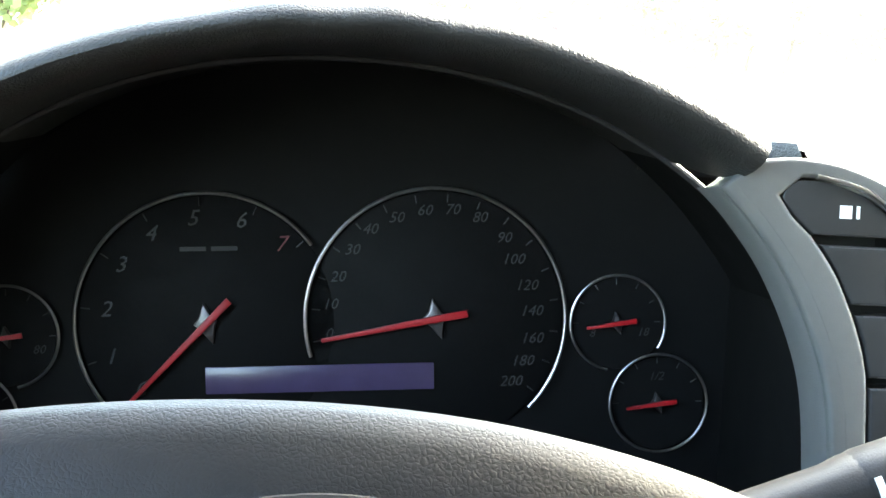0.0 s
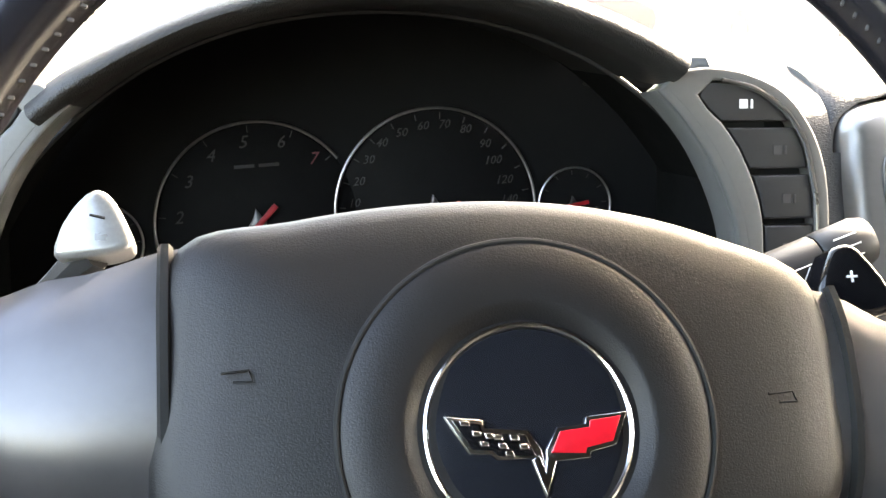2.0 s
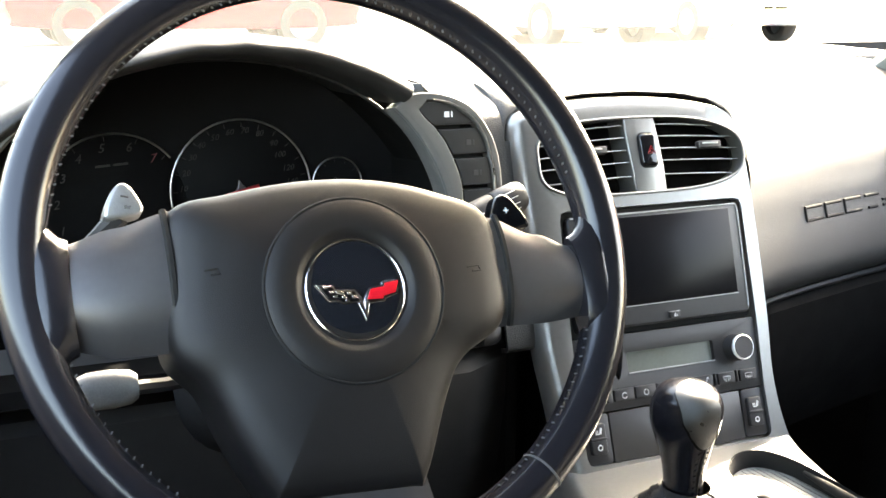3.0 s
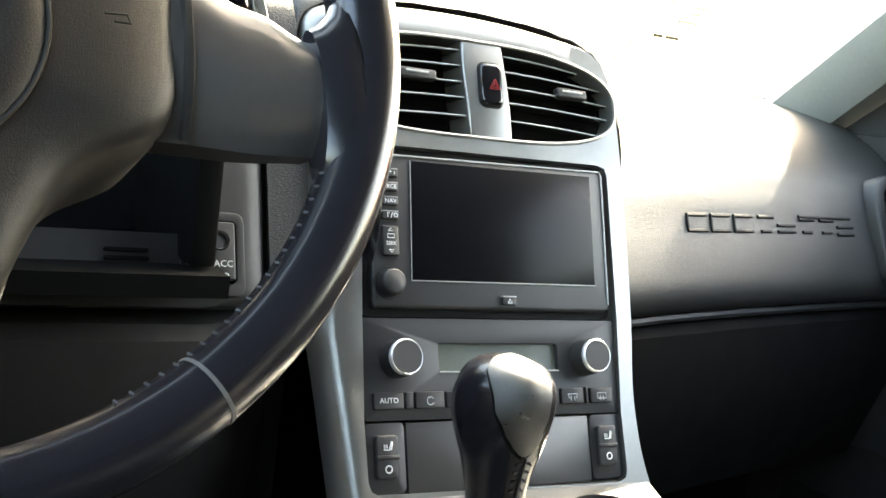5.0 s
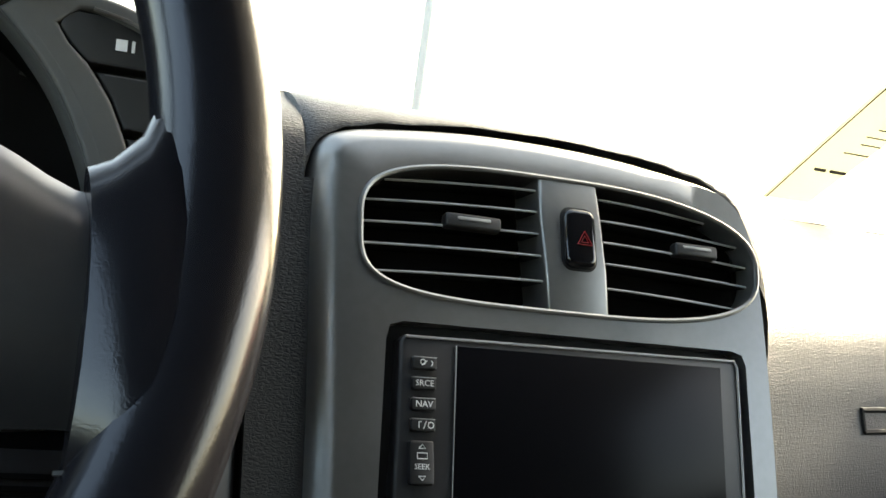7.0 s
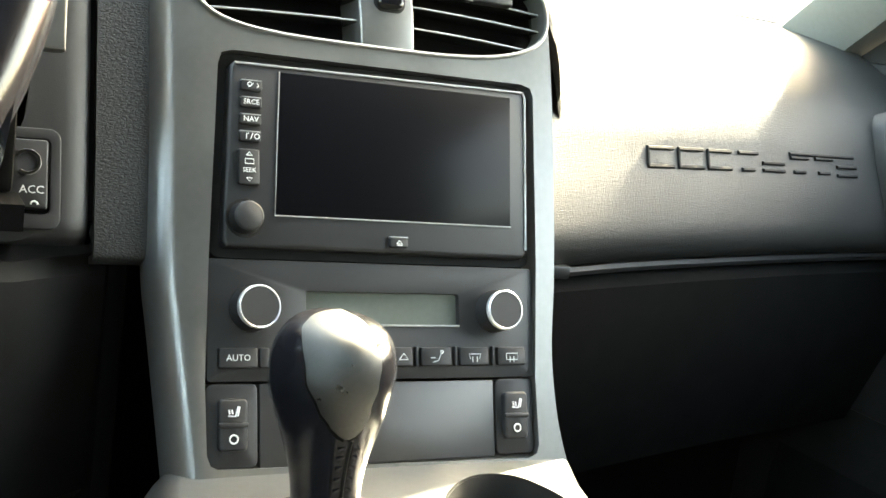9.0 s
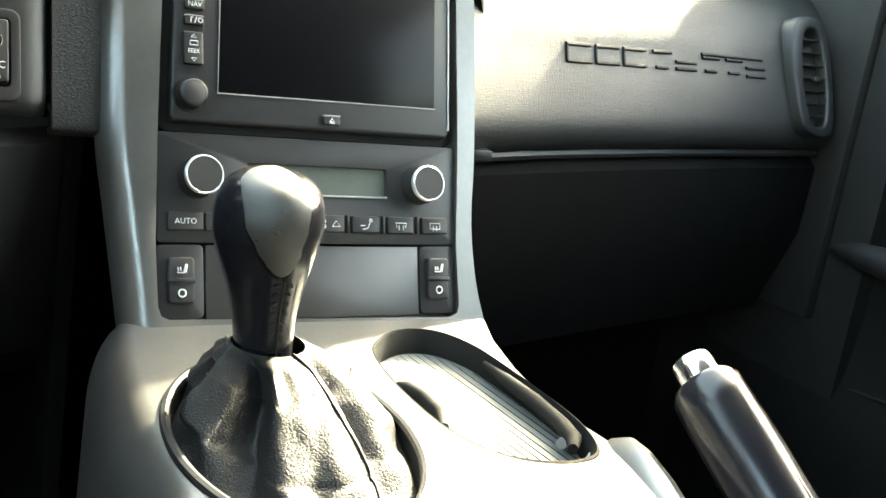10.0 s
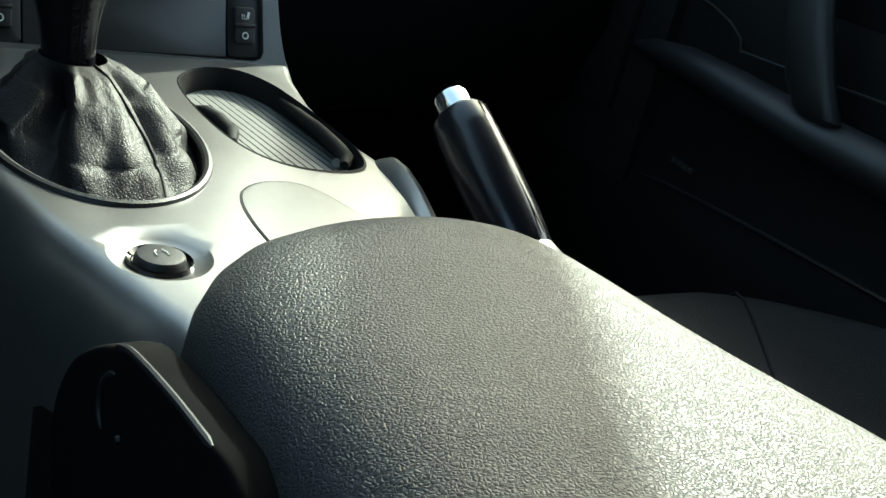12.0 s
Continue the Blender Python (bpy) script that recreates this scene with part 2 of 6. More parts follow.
def lettering(text, size, depth=0.0003, shear=0.0, spacing=1.0, align="CENTER"):
    """Writing as a mesh in the plane z = 0, in the built-in font."""
    cu = bpy.data.curves.new("text", "FONT")
    cu.body, cu.size, cu.extrude, cu.shear, cu.space_character = text, size, depth, shear, spacing
    cu.align_x, cu.align_y, cu.resolution_u = align, "CENTER", 2
    ob = bpy.data.objects.new("text", cu)
    scene.collection.objects.link(ob)
    me = bpy.data.meshes.new_from_object(ob.evaluated_get(bpy.context.evaluated_depsgraph_get()))
    bpy.data.objects.remove(ob)
    bpy.data.curves.remove(cu)
    b = bmesh.new()
    b.from_mesh(me)
    bpy.data.meshes.remove(me)
    return b


def lerp(a, b, t):
    return a + (b - a) * t


def curve(keys, x):
    """Smooth values between keys of (x, value)."""
    if x <= keys[0][0]:
        return keys[0][1]
    for (a, p), (b, q) in zip(keys, keys[1:]):
        if x <= b:
            t = (x - a) / (b - a)
            t = t * t * (3 - 2 * t)
            return p + (q - p) * t
    return keys[-1][1]


def arc(cx, cy, r, a0, a1, n=8, sy=1.0):
    return [(cx + r * math.cos(radians(lerp(a0, a1, i / n))), cy + sy * r * math.sin(radians(lerp(a0, a1, i / n)))) for i in range(n + 1)]

# ---- the place: car park, cabin shell ----
Z0 = 1.0                                           # height of the cabin's datum over the ground
STACK = frame_of((0.397, 0.381, Z0 - 0.249), (1, 0, 0), (0, 0.3557, 0.9346))
WHEEL = frame_of((0.0, 0.148, Z0 - 0.088), (1, 0, 0), (0, 0.444, 0.896))
GAUGES = frame_of((-0.004, 0.516, Z0 - 0.130), (1, 0, 0.064), (0, 0.1175, 0.993))


def at(x, y, z):
    return Vector((x, y, z + Z0))


def hood_out(x):
    return 0.016 - 1.9 * (x - 0.002) ** 2 - 4.0 * x ** 4


def hood_in(x):
    return -0.001 - 1.75 * (x + 0.005) ** 2 - 26.0 * (x + 0.005) ** 4


# dashboard
dash = thing("dashboard", Matrix.Translation((0, 0, Z0)), "black grained vinyl dashboard under the windscreen", "dashboard")


def face_y(x):
    """How far ahead the passenger's side of the dashboard stands."""
    return 0.440 + 0.330 * (x - 0.46) - 0.125 * (x - 0.46) ** 2


PAD_LINE = smooth_loop([(-0.002, -0.2650), (-0.015, -0.2575), (-0.019, -0.2430), (-0.012, -0.2190), (0.000, -0.1900), (0.013, -0.1600), (0.036, -0.1280), (0.085, -0.0960), (0.170, -0.0700), (0.300, -0.0540), (0.520, -0.0460)], 6, False)


def pad_point(s, t):
    x = lerp(0.512, 1.082, s)
    k = t * (len(PAD_LINE) - 1)
    i = min(int(k), len(PAD_LINE) - 2)
    a, z = PAD_LINE[i].lerp(PAD_LINE[i + 1], k - i)
    y = face_y(x) + a
    inner = max(0.0, 1 - s / 0.28)                     # rises towards the centre stack
    z += inner ** 1.5 * 0.013 * max(0.0, min((t - 0.45) / 0.35, (1.04 - t) / 0.24))
    y -= inner ** 2 * 0.012
    return (x, min(y, 1.12), z)


part("passenger_pad", grid(pad_point, 36, 60, 0.004), M["pad"], dash, "grained vinyl pad over the passenger's knees")
part("pad_seam", tube([Vector(pad_point(i / 30, 0.0)) + Vector((0, -0.004, -0.006)) for i in range(31)], 0.0045, 8), M["black"], dash, "rolled lower edge of the pad")


def top_point(s, t):
    x = lerp(-0.62, 0.540, s)
    y0 = lerp(0.640 if x > 0.19 else 0.462 if x < -0.205 else 0.402, 0.60, min(1.0, max(0.0, (0.160 - abs(x + 0.0165)) / 0.015)))   # open under the hood
    y = lerp(y0, 1.12, t)
    z = -0.036 + 0.003 * math.sin(s * 3) - 0.012 * t
    if t < 0.04 and x < 0.19:
        z -= 0.016 * (1 - t / 0.04) ** 2
    if t < 0.10 and x >= 0.19:
        z -= 0.014 * (1 - t / 0.10) ** 2
    return (x, y, z)


part("top_pad", grid(top_point, 40, 40, 0.004), M["pad"], dash, "grained vinyl top of the dashboard")


def hood_point(s, t):
    f = min(1.0, t / 0.55)
    f = f * f * (3 - 2 * f)
    x = lerp(lerp(-0.1490, -0.1690, f), lerp(0.1170, 0.1360, f), s)          # cut off at a slant over the switch pods
    zi, zo = hood_in(x), hood_out(x) + 0.003
    ring = smooth_loop([(0.50, zi - 0.004), (0.425, zi), (0.392, zi + 0.002), (0.370, lerp(zi, zo, 0.25)), (0.360, lerp(zi, zo, 0.60)),
                        (0.366, lerp(zi, zo, 0.90)), (0.385, zo), (0.43, zo - 0.001), (0.54, zo - 0.008), (0.60, min(zo - 0.014, -0.022)), (0.67, -0.052)], 4, False)
    a = ring[round(t * (len(ring) - 1))]
    w = 0.0007 * math.sin(x * 90 + 3 * math.sin(x * 31)) * math.exp(-((a.x - 0.375) / 0.02) ** 2)
    return (x, a.x, a.y + w)


def hood_skin():
    b = grid(hood_point, 96, 40)
    for s_ in (0, 1):                                                          # sewn end caps
        b.faces.new([b.verts.new(hood_point(s_, k / 40)) for k in range(0, 34)])
    bmesh.ops.remove_doubles(b, verts=b.verts, dist=1e-6)
    return b


part("instrument_hood", hood_skin(), M["hood"], dash, "padded leather-grain hood over the gauges")

# windscreen, pillars, roof
shell = thing("car_shell", Matrix.Translation((0, 0, Z0)), "closed dark cabin shell of a parked sports car", "car body", kind="structure")
part("roof", box(-0.24, 1.04, -1.02, 0.24, 0.300, 0.325, 0.008), M["headliner"], shell)
# out of view: added to block light through the rear glass
part("rear_light_blocker", loft([[(x, y, z) for y, z in ((-0.98, 0.31), (-1.60, -0.12), (-1.60, -0.16), (-1.02, 0.27))] for x in (-0.36, 1.16)]), M["headliner"], shell, "unseen dark panel added to cut light from the rear")
# never in view: stands here to keep side light out of the cabin
part("driver_side_blocker", loft([[(-0.31 - a, y, z) for a, z in ((0.006, -0.088), (0.0, -0.10), (0.010, -0.30), (0.0, -0.50), (-0.02, -0.75), (0.07, -0.75), (0.07, -0.088))] for y in (0.72, 0.3, -0.2, -1.5)]), M["black"], shell, "unseen black door panel added to block light from the driver's side")
part("floor", box(-0.70, 1.50, -1.6, 1.16, -0.80, -0.76, 0.0), M["carpet"], shell)
part("bulkhead", box(-0.70, 1.50, 1.13, 1.17, -0.80, -0.05, 0.0), M["dark"], shell)
part("rear_wall", box(-0.70, 1.50, -1.60, -1.55, -0.80, -0.10, 0.0), M["carpet"], shell)
for kx in (1.088, -0.318):
    part("kick_panel", box(kx, kx + 0.03, 0.50, 1.14, -0.78, -0.085), M["dark"], shell)
    part("sill", box(kx, kx + 0.03, -1.55, 0.60, -0.78, -0.55), M["carpet"], shell)
part("cargo_floor", box(-0.40, 1.20, -1.55, -0.98, -0.40, -0.37, 0.0), M["carpet"], shell)
M["pillar"] = material("grey_pillar_trim", (0.12, 0.125, 0.12), 0.6, vary=0.08, scale=20, bump=0.2, bump_scale=900)
for side in (1, -1):
    def px(x):
        return x if side > 0 else 0.80 - x
    secs = []
    for k in range(13):
        s_ = k / 12
        x = lerp(1.056, 0.975, s_)
        y, z = lerp(0.815, 0.235, s_), lerp(-0.062, 0.305, s_)
        secs.append([(px(x + a), y + b_, z + c_) for a, b_, c_ in ((0.045, 0.0, 0.006), (0.0, 0.010, 0.006), (-0.012, -0.005, -0.004), (-0.010, -0.050, -0.016), (0.008, -0.085, -0.022), (0.050, -0.085, -0.022))])
    part("pillar", loft(secs), M["pillar"], shell, "grey trim of the windscreen pillar")
    part("mirror_sail", loft([[(px(1.085 + a), y, z) for y, z in ((0.73, -0.090), (0.60, -0.090), (0.535, -0.020), (0.60, -0.005))] for a in (0.0, 0.02)]), M["dark"], shell)
    # unseen panels behind the doors, the right one brought forward to cut rear light
    part("rear_side_blocker", loft([[(px(x), y, z) for y, z in (((-0.30, 0.30) if side > 0 else (-0.75, 0.30)), (-1.0, 0.31), (-1.5, -0.02), ((-0.45, -0.085) if side > 0 else (-0.85, -0.085)))] for x in (1.05, 1.09)]), M["headliner"], shell)
pane = grid(lambda s, t: (lerp(-0.25, 1.05, s) + (0.03 - 0.06 * s) * t, lerp(1.135, 0.235, t), lerp(-0.050, 0.304, t) + 0.012 * math.sin(math.pi * t)), 10, 10)
ws = part("windscreen", pane, glass("windscreen_glass", (0.93, 0.97, 0.94), 0.0, 0.030), shell, "clear windscreen")
ws.visible_shadow = False

g = bmesh.new()
bmesh.ops.create_grid(g, x_segments=2, y_segments=2, size=400)
tagged(link("ground", g, material("asphalt", (0.05, 0.05, 0.05), 0.9, vary=0.3, scale=3, bump=0.4, bump_scale=80)), "grey asphalt car park", "ground", kind="structure")

part("defroster_panel", box(-0.62, 1.20, 0.86, 1.133, -0.085, -0.0485, 0.003), M["pad"], dash, "grained vinyl strip under the windscreen")

# ---- dashboard details ----
# raised mark on the passenger's pad: a row of plain bars, the relief's shade put into their colour
def pad_hit(x, z):
    """The pad's face at x and height z."""
    s = (x - 0.512) / (1.082 - 0.512)
    best = min((abs(pad_point(s, t / 200)[2] - z), t / 200) for t in range(20, 140))[1]
    return Vector(pad_point(s, best))


mark = part("raised_mark", tube([pad_hit(lerp(0.850, 0.950, i / 10), -0.1787) + Vector((0, -0.0050, 0)) for i in range(11)], 0.0016, 6), M["dark"], dash, "row of raised plain bars")
for i in range(8):
    xa = 0.659 + 0.0376 * i
    xb = xa + 0.0310
    bars = [(-0.1797, xa, xb), (-0.1925, xa, xb)] if i < 3 else [(-0.1857, xa, xb), (-0.1925, xa, xb)] if i in (4, 7) else [(-0.1797, xa + 0.004, xb), (-0.1925, xa + 0.008, xb - 0.006)]
    for z, p, q in bars:
        part("bar", tube([pad_hit(lerp(p, q, k / 4), z - 0.0002 * i) + Vector((0, -0.0052, 0)) for k in range(5)], 0.0017, 6), M["dark"], mark)
    if i < 3:
        part("bar", tube([pad_hit(xa + 0.0005, lerp(-0.1797, -0.1925, k / 3)) + Vector((0, -0.0052, 0)) for k in range(4)], 0.0015, 6), M["dark"], mark)
part("small_print", tube([pad_hit(lerp(0.935, 0.962, i / 4), -0.232) for i in range(5)], 0.0007, 5), M["panel"], dash)

# side vent at the passenger's end
SV = frame_of((1.026, 0.572, -0.190), (1, 0.19, 0), (0.20, 0.41, 1))
vent_line = smooth_loop([(-0.020, 0.060), (0.012, 0.064), (0.031, 0.052), (0.036, 0.0), (0.030, -0.050), (0.012, -0.062), (-0.018, -0.056), (-0.030, -0.035), (-0.034, 0.03)], 5)
hole = [(0.003 + 0.0215 * math.copysign(abs(math.cos(a)) ** 0.7, math.cos(a)), 0.0515 * math.copysign(abs(math.sin(a)) ** 0.85, math.sin(a))) for a in [2 * math.pi * i / 40 for i in range(40)]]
sv = part("side_vent", moved(prism([tuple(p) for p in vent_line], -0.03, 0.003, 0.0028, 3, holes=[hole]), SV), M["black"], dash, "oval louvred side vent")
part("vent_back", moved(prism(hole, -0.026, -0.022), SV), M["dark"], sv)
for i in range(7):
    v = lerp(-0.040, 0.040, i / 6)
    w = 0.0215 * (1 - min(1, abs(v / 0.0515)) ** 2.4) ** 0.5
    part("slat", moved(box(0.003 - w, 0.003 + w, v - 0.0007, v + 0.0007, -0.018, 0.0005, 0.0004), SV), M["panel"], sv)
part("tab", moved(box(0.0, 0.012, -0.004, 0.001, -0.002, 0.004, 0.001), SV), M["panel"], sv)
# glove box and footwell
# glove box and console sides: footwell darkness is in their colour
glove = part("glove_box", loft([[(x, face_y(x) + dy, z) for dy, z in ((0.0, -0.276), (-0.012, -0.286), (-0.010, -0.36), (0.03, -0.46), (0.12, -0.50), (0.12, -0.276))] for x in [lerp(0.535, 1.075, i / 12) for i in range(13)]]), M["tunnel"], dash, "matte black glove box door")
part("seam_peg", box(0.545, 0.572, 0.446, 0.470, -0.272, -0.262, 0.002), M["panel"], dash)
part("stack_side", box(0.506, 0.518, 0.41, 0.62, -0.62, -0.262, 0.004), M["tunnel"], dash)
part("firewall_pad", box(0.50, 1.10, 0.78, 0.82, -0.76, -0.25, 0.0), M["carpet"], dash)
part("end_trim", box(1.076, 1.094, 0.55, 1.1, -0.45, -0.085, 0.006), M["dark"], dash)

# driver's side: knee panel, grained side panel, switch panel
SIDE = smooth_loop([(0.66, -0.0330), (0.56, -0.0335), (0.512, -0.0350), (0.482, -0.0400), (0.465, -0.0520), (0.454, -0.0750), (0.443, -0.1050), (0.426, -0.1500), (0.407, -0.2000), (0.391, -0.2460), (0.392, -0.2560), (0.402, -0.2600)], 5, False)


SIDE_Z = [-p.y for p in SIDE]


def side_y(z):
    """How far ahead the side panel stands at height z."""
    return float(np.interp(-z, SIDE_Z[:-6], [p.x for p in SIDE[:-6]]))


def side_point(x0, x1, top):
    """A grained panel that rolls under at its foot."""
    rows_ = [p for p in SIDE if p.y < top]

    def fn(s, t):
        p = rows_[round(t * (len(rows_) - 1))]
        return (lerp(x0, x1, s), p.x, p.y)
    return grid(fn, 14, len(rows_) - 1, 0.004)


part("side_panel", side_point(0.2385, 0.279, -0.080), M["pad"], dash, "grained vinyl panel beside the centre stack")
part("side_panel", side_point(-0.60, -0.208, 0.0), M["pad"], dash)
COWL_X = [0.2100, 0.2200, 0.2300, 0.2400, 0.2480, 0.2550, 0.2600, 0.2615, 0.2622, 0.2632, 0.2650, 0.2675, 0.2705, 0.2750, 0.2815, 0.2900, 0.3000, 0.3150, 0.3300, 0.3500, 0.3700, 0.3900, 0.4100, 0.4300,
          0.4500, 0.4650, 0.4780, 0.4880, 0.4960, 0.5020, 0.5070, 0.5110, 0.5135, 0.5160, 0.5200, 0.5260, 0.5330, 0.5420, 0.5520, 0.5640, 0.5780]


def cowl_point(s, t):
    """The grained roll that frames the silver bezel from above and runs into the passenger's pad."""
    x = COWL_X[round(s * (len(COWL_X) - 1))]
    v = curve([(-0.140, 0.170), (-0.1345, 0.1853), (-0.1330, 0.1968), (-0.1270, 0.2062), (-0.1158, 0.2130), (-0.092, 0.2184), (-0.0459, 0.2236), (0.0033, 0.2245), (0.0553, 0.2213), (0.0914, 0.2147), (0.109, 0.2050), (0.1163, 0.1960), (0.121, 0.178), (0.125, 0.16)], x - 0.397)
    zs, ys = 0.9346 * v - 0.2517, 0.3557 * v + 0.388
    if x < 0.262:
        zs, ys = -0.086, side_y(-0.086)
    crest = curve([(0.21, -0.0350), (0.30, -0.0350), (0.36, -0.0335), (0.44, -0.0325), (0.50, -0.0365), (0.58, -0.050)], x)
    if t < 0.06:                                       # turned-in lip towards the gap
        k = 1 - t / 0.06
        p = (x, ys + 0.012 * k, zs - 0.0035 * k * (x > 0.262))
    elif t < 0.5:
        q = (t - 0.06) / 0.44
        z = lerp(zs, crest - 0.0004, 1 - (1 - q) ** 1.7)
        roll = 0.5 * (1 - math.cos(math.pi * q))
        p = (x, lerp(ys, 0.520, q ** 1.5) if x > 0.262 else lerp(side_y(min(z, -0.0385)), 0.520, roll ** 3), z)
    else:
        q = (t - 0.5) / 0.5
        p = (x, lerp(0.520, 0.70, q), crest + 0.0012 * math.sin(math.pi * min(1, q / 0.7)) - 0.016 * max(0.0, (q - 0.7) / 0.3) ** 1.5)
    f = min(1.0, max(0.0, (x - 0.517) / 0.058))
    f = f * f * (3 - 2 * f)
    if f > 0:
        g_ = pad_point((x - 0.512) / 0.570, lerp(0.45, 0.86, t))
        p = tuple(lerp(a, b, f) for a, b in zip(p, (g_[0], g_[1] + 0.004 * f, g_[2] - 0.003 * f)))
    return p


part("cowl", grid(cowl_point, len(COWL_X) - 1, 50), M["pad"], dash, "grained vinyl roll over the centre stack")


def lower_point(s, t):
    """The driver's lower panel, rolled at its right and lower edges."""
    z = lerp(-0.205 if s < 0.955 else lerp(-0.205, -0.095, min(1.0, (s - 0.955) / 0.02)), -0.2495, t)
    y = side_y(z) - 0.002
    x = lerp(-0.55, 0.2358, s)
    return (x, y + 0.006 * max(0.0, (s - 0.985) / 0.015) ** 2 + 0.008 * max(0.0, (t - 0.93) / 0.07) ** 2, z)


part("knee_panel", grid(lower_point, 120, 30, 0.004), M["black"], dash, "black lower dash panel")
part("panel_gap", tube([Vector(lower_point(1.0, k / 12)) + Vector((0.0012, 0.006, 0)) for k in range(13)], 0.0030, 6), M["tunnel"], dash)
under = []
for x in (-0.55, 0.0, 0.20, 0.235, 0.252):
    d = 0.03 * max(0, (x - 0.20) / 0.05)
    under.append([(x, y + d, z) for y, z in ((0.412, -0.2545), (0.392, -0.2575), (0.384, -0.266), (0.384, -0.30), (0.40, -0.40), (0.46, -0.44), (0.60, -0.44), (0.60, -0.2545))])
part("under_panel", loft(under), M["dark"], dash, "matte black knee bolster")
# blackened in the same way as the glove box
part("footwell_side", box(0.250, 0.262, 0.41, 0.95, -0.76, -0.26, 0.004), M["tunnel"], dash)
IG = frame_of((0.2030, 0.3985, -0.2145), (1, 0, 0), (0, 0.372, 0.928))
ign = part("ignition_panel", moved(prism(rounded(0.0400, 0.0520, 0.006, 5, -0.002, -0.0010), -0.004, 0.0008, 0.0006, 3, holes=[rounded(0.0325, 0.0385, 0.003, 4, -0.0035, 0.0)]), IG), M["black"], dash, "black ignition switch panel")
part("recess_back", moved(prism(rounded(0.034, 0.040, 0.003, 4, -0.0035, 0.0), -0.004, -0.0012), IG), M["tunnel"], ign)
part("rocker", moved(prism(rounded(0.0300, 0.0355, 0.0015, 4, -0.0035, 0.0008), -0.0015, 0.0026, 0.0010, 3), IG), M["panel"], ign, "start button plate")
part("lettering", moved(lettering("ACC", 0.0058, 0.0001), IG @ Matrix.Translation((0.0038, -0.0075, 0.0028))), M["white"], ign)
part("pictogram", moved(tube([(*p, 0.0030) for p in arc(0.0015, 0.0066, 0.0058, -130, 150, 16)], 0.0011, 6), IG), M["chrome"], ign, "bright ring of the start button")
part("pictogram", moved(tube([(*p, 0.0029) for p in arc(0.0050, -0.0150, 0.0017, 0, 180)], 0.0005, 6), IG), M["white"], ign)
part("lamp", moved(lathe([(0, 0.0034), (0.0018, 0.0030), (0.0021, 0.0024)], 16), IG @ Matrix.Translation((-0.0070, -0.0150, 0))), glow("red_lamp", (0.9, 0.03, 0.12), 0.15), ign, "small glowing red lamp")
SLOT = frame_of((0.150, 0.3965, -0.2195), (1, 0, 0), (0, 0.372, 0.928))
for i in range(4):
    part("grille_slot", moved(prism(rounded(0.026, 0.0022, 0.0010, 3, -0.0005, 0.005 - 0.0050 * i), -0.001, 0.0006), SLOT), M["tunnel"], dash)

# pedals in the driver's footwell
for px_, w in ((-0.085, 0.12), (0.075, 0.07)):
    ped = thing("foot_pedal", frame_of((px_, 0.600, Z0 - 0.478), (1, 0, 0), (0, 0.45, 0.9)), "brushed metal foot pedal with cut-out slots", "pedal")
    n = round(w / 0.03)
    part("plate", prism(rounded(w, 0.055, 0.008, 4), -0.008, 0.002, 0.0015, 2, holes=[rounded(0.019, 0.026, 0.003, 3, (i - (n - 1) / 2) * 0.028, 0.003) for i in range(n)]), M["spoke"], ped)
    part("backing", prism(rounded(w - 0.004, 0.051, 0.006, 4), -0.014, -0.008), M["dark"], ped)
    part("stem", tube([(0, 0.02, -0.012), (0, 0.10, -0.05), (0, 0.22, -0.10)], 0.007, 8), M["dark"], ped)

# ---- centre stack: bezel, vents, radio, climate panel, switches ----
# grey for edge highlights drawn as strips, slat edges and tab inserts
M["edge"] = material("pale_edge_line", (0.32, 0.32, 0.31), 0.4, vary=0.05)
M["slat"] = material("satin_black_slat", (0.02, 0.02, 0.02), 0.22, vary=0.05)
M["knob_ring"] = material("satin_chrome_ring", (0.80, 0.80, 0.80), 0.30, metal=0.75, vary=0.04)
M["button"] = material("soft_black_button", (0.014, 0.014, 0.015), 0.5, vary=0.1, bump=0.08, bump_scale=2500)
M["door_satin"] = material("satin_grey_lid", (0.050, 0.049, 0.048), 0.34, metal=0.35, vary=0.06, scale=15, bump=0.05, bump_scale=3000)
M["cap"] = material("rubber_knob_cap", (0.018, 0.018, 0.019), 0.55, vary=0.1, bump=0.15, bump_scale=2500)


OVAL = {(-1, 1): 3.3, (-1, -1): 4.0, (1, 1): 2.4, (1, -1): 2.9}        # how square each quarter of the opening is


def vent_edge(v, side):
    """The outer end of the oval vent opening at height v."""
    p = OVAL[side, 1 if v > 0.1615 else -1]
    return 0.0035 + side * 0.1134 * (1 - min(1.0, abs(v - 0.1615) / 0.0355) ** p) ** (1 / p)


oval = []
for i in range(72):
    a = 2 * math.pi * (i + 0.5) / 72
    c, s = math.cos(a), math.sin(a)
    p = OVAL[1 if c > 0 else -1, 1 if s > 0 else -1]
    oval.append((0.0035 + 0.1134 * math.copysign(abs(c) ** (2 / p), c), 0.1615 + 0.0355 * math.copysign(abs(s) ** (2 / p), s)))
well = [(-0.096, -0.1115), (0.092, -0.1145), (0.0975, -0.112), (0.0995, -0.107), (0.0985, -0.067), (0.102, 0.0), (0.1045, 0.107), (0.1025, 0.1125), (0.096, 0.1145),
        (-0.088, 0.1145), (-0.0945, 0.1125), (-0.0965, 0.106), (-0.1015, 0.0), (-0.1035, -0.067), (-0.1025, -0.104), (-0.1005, -0.1095)]


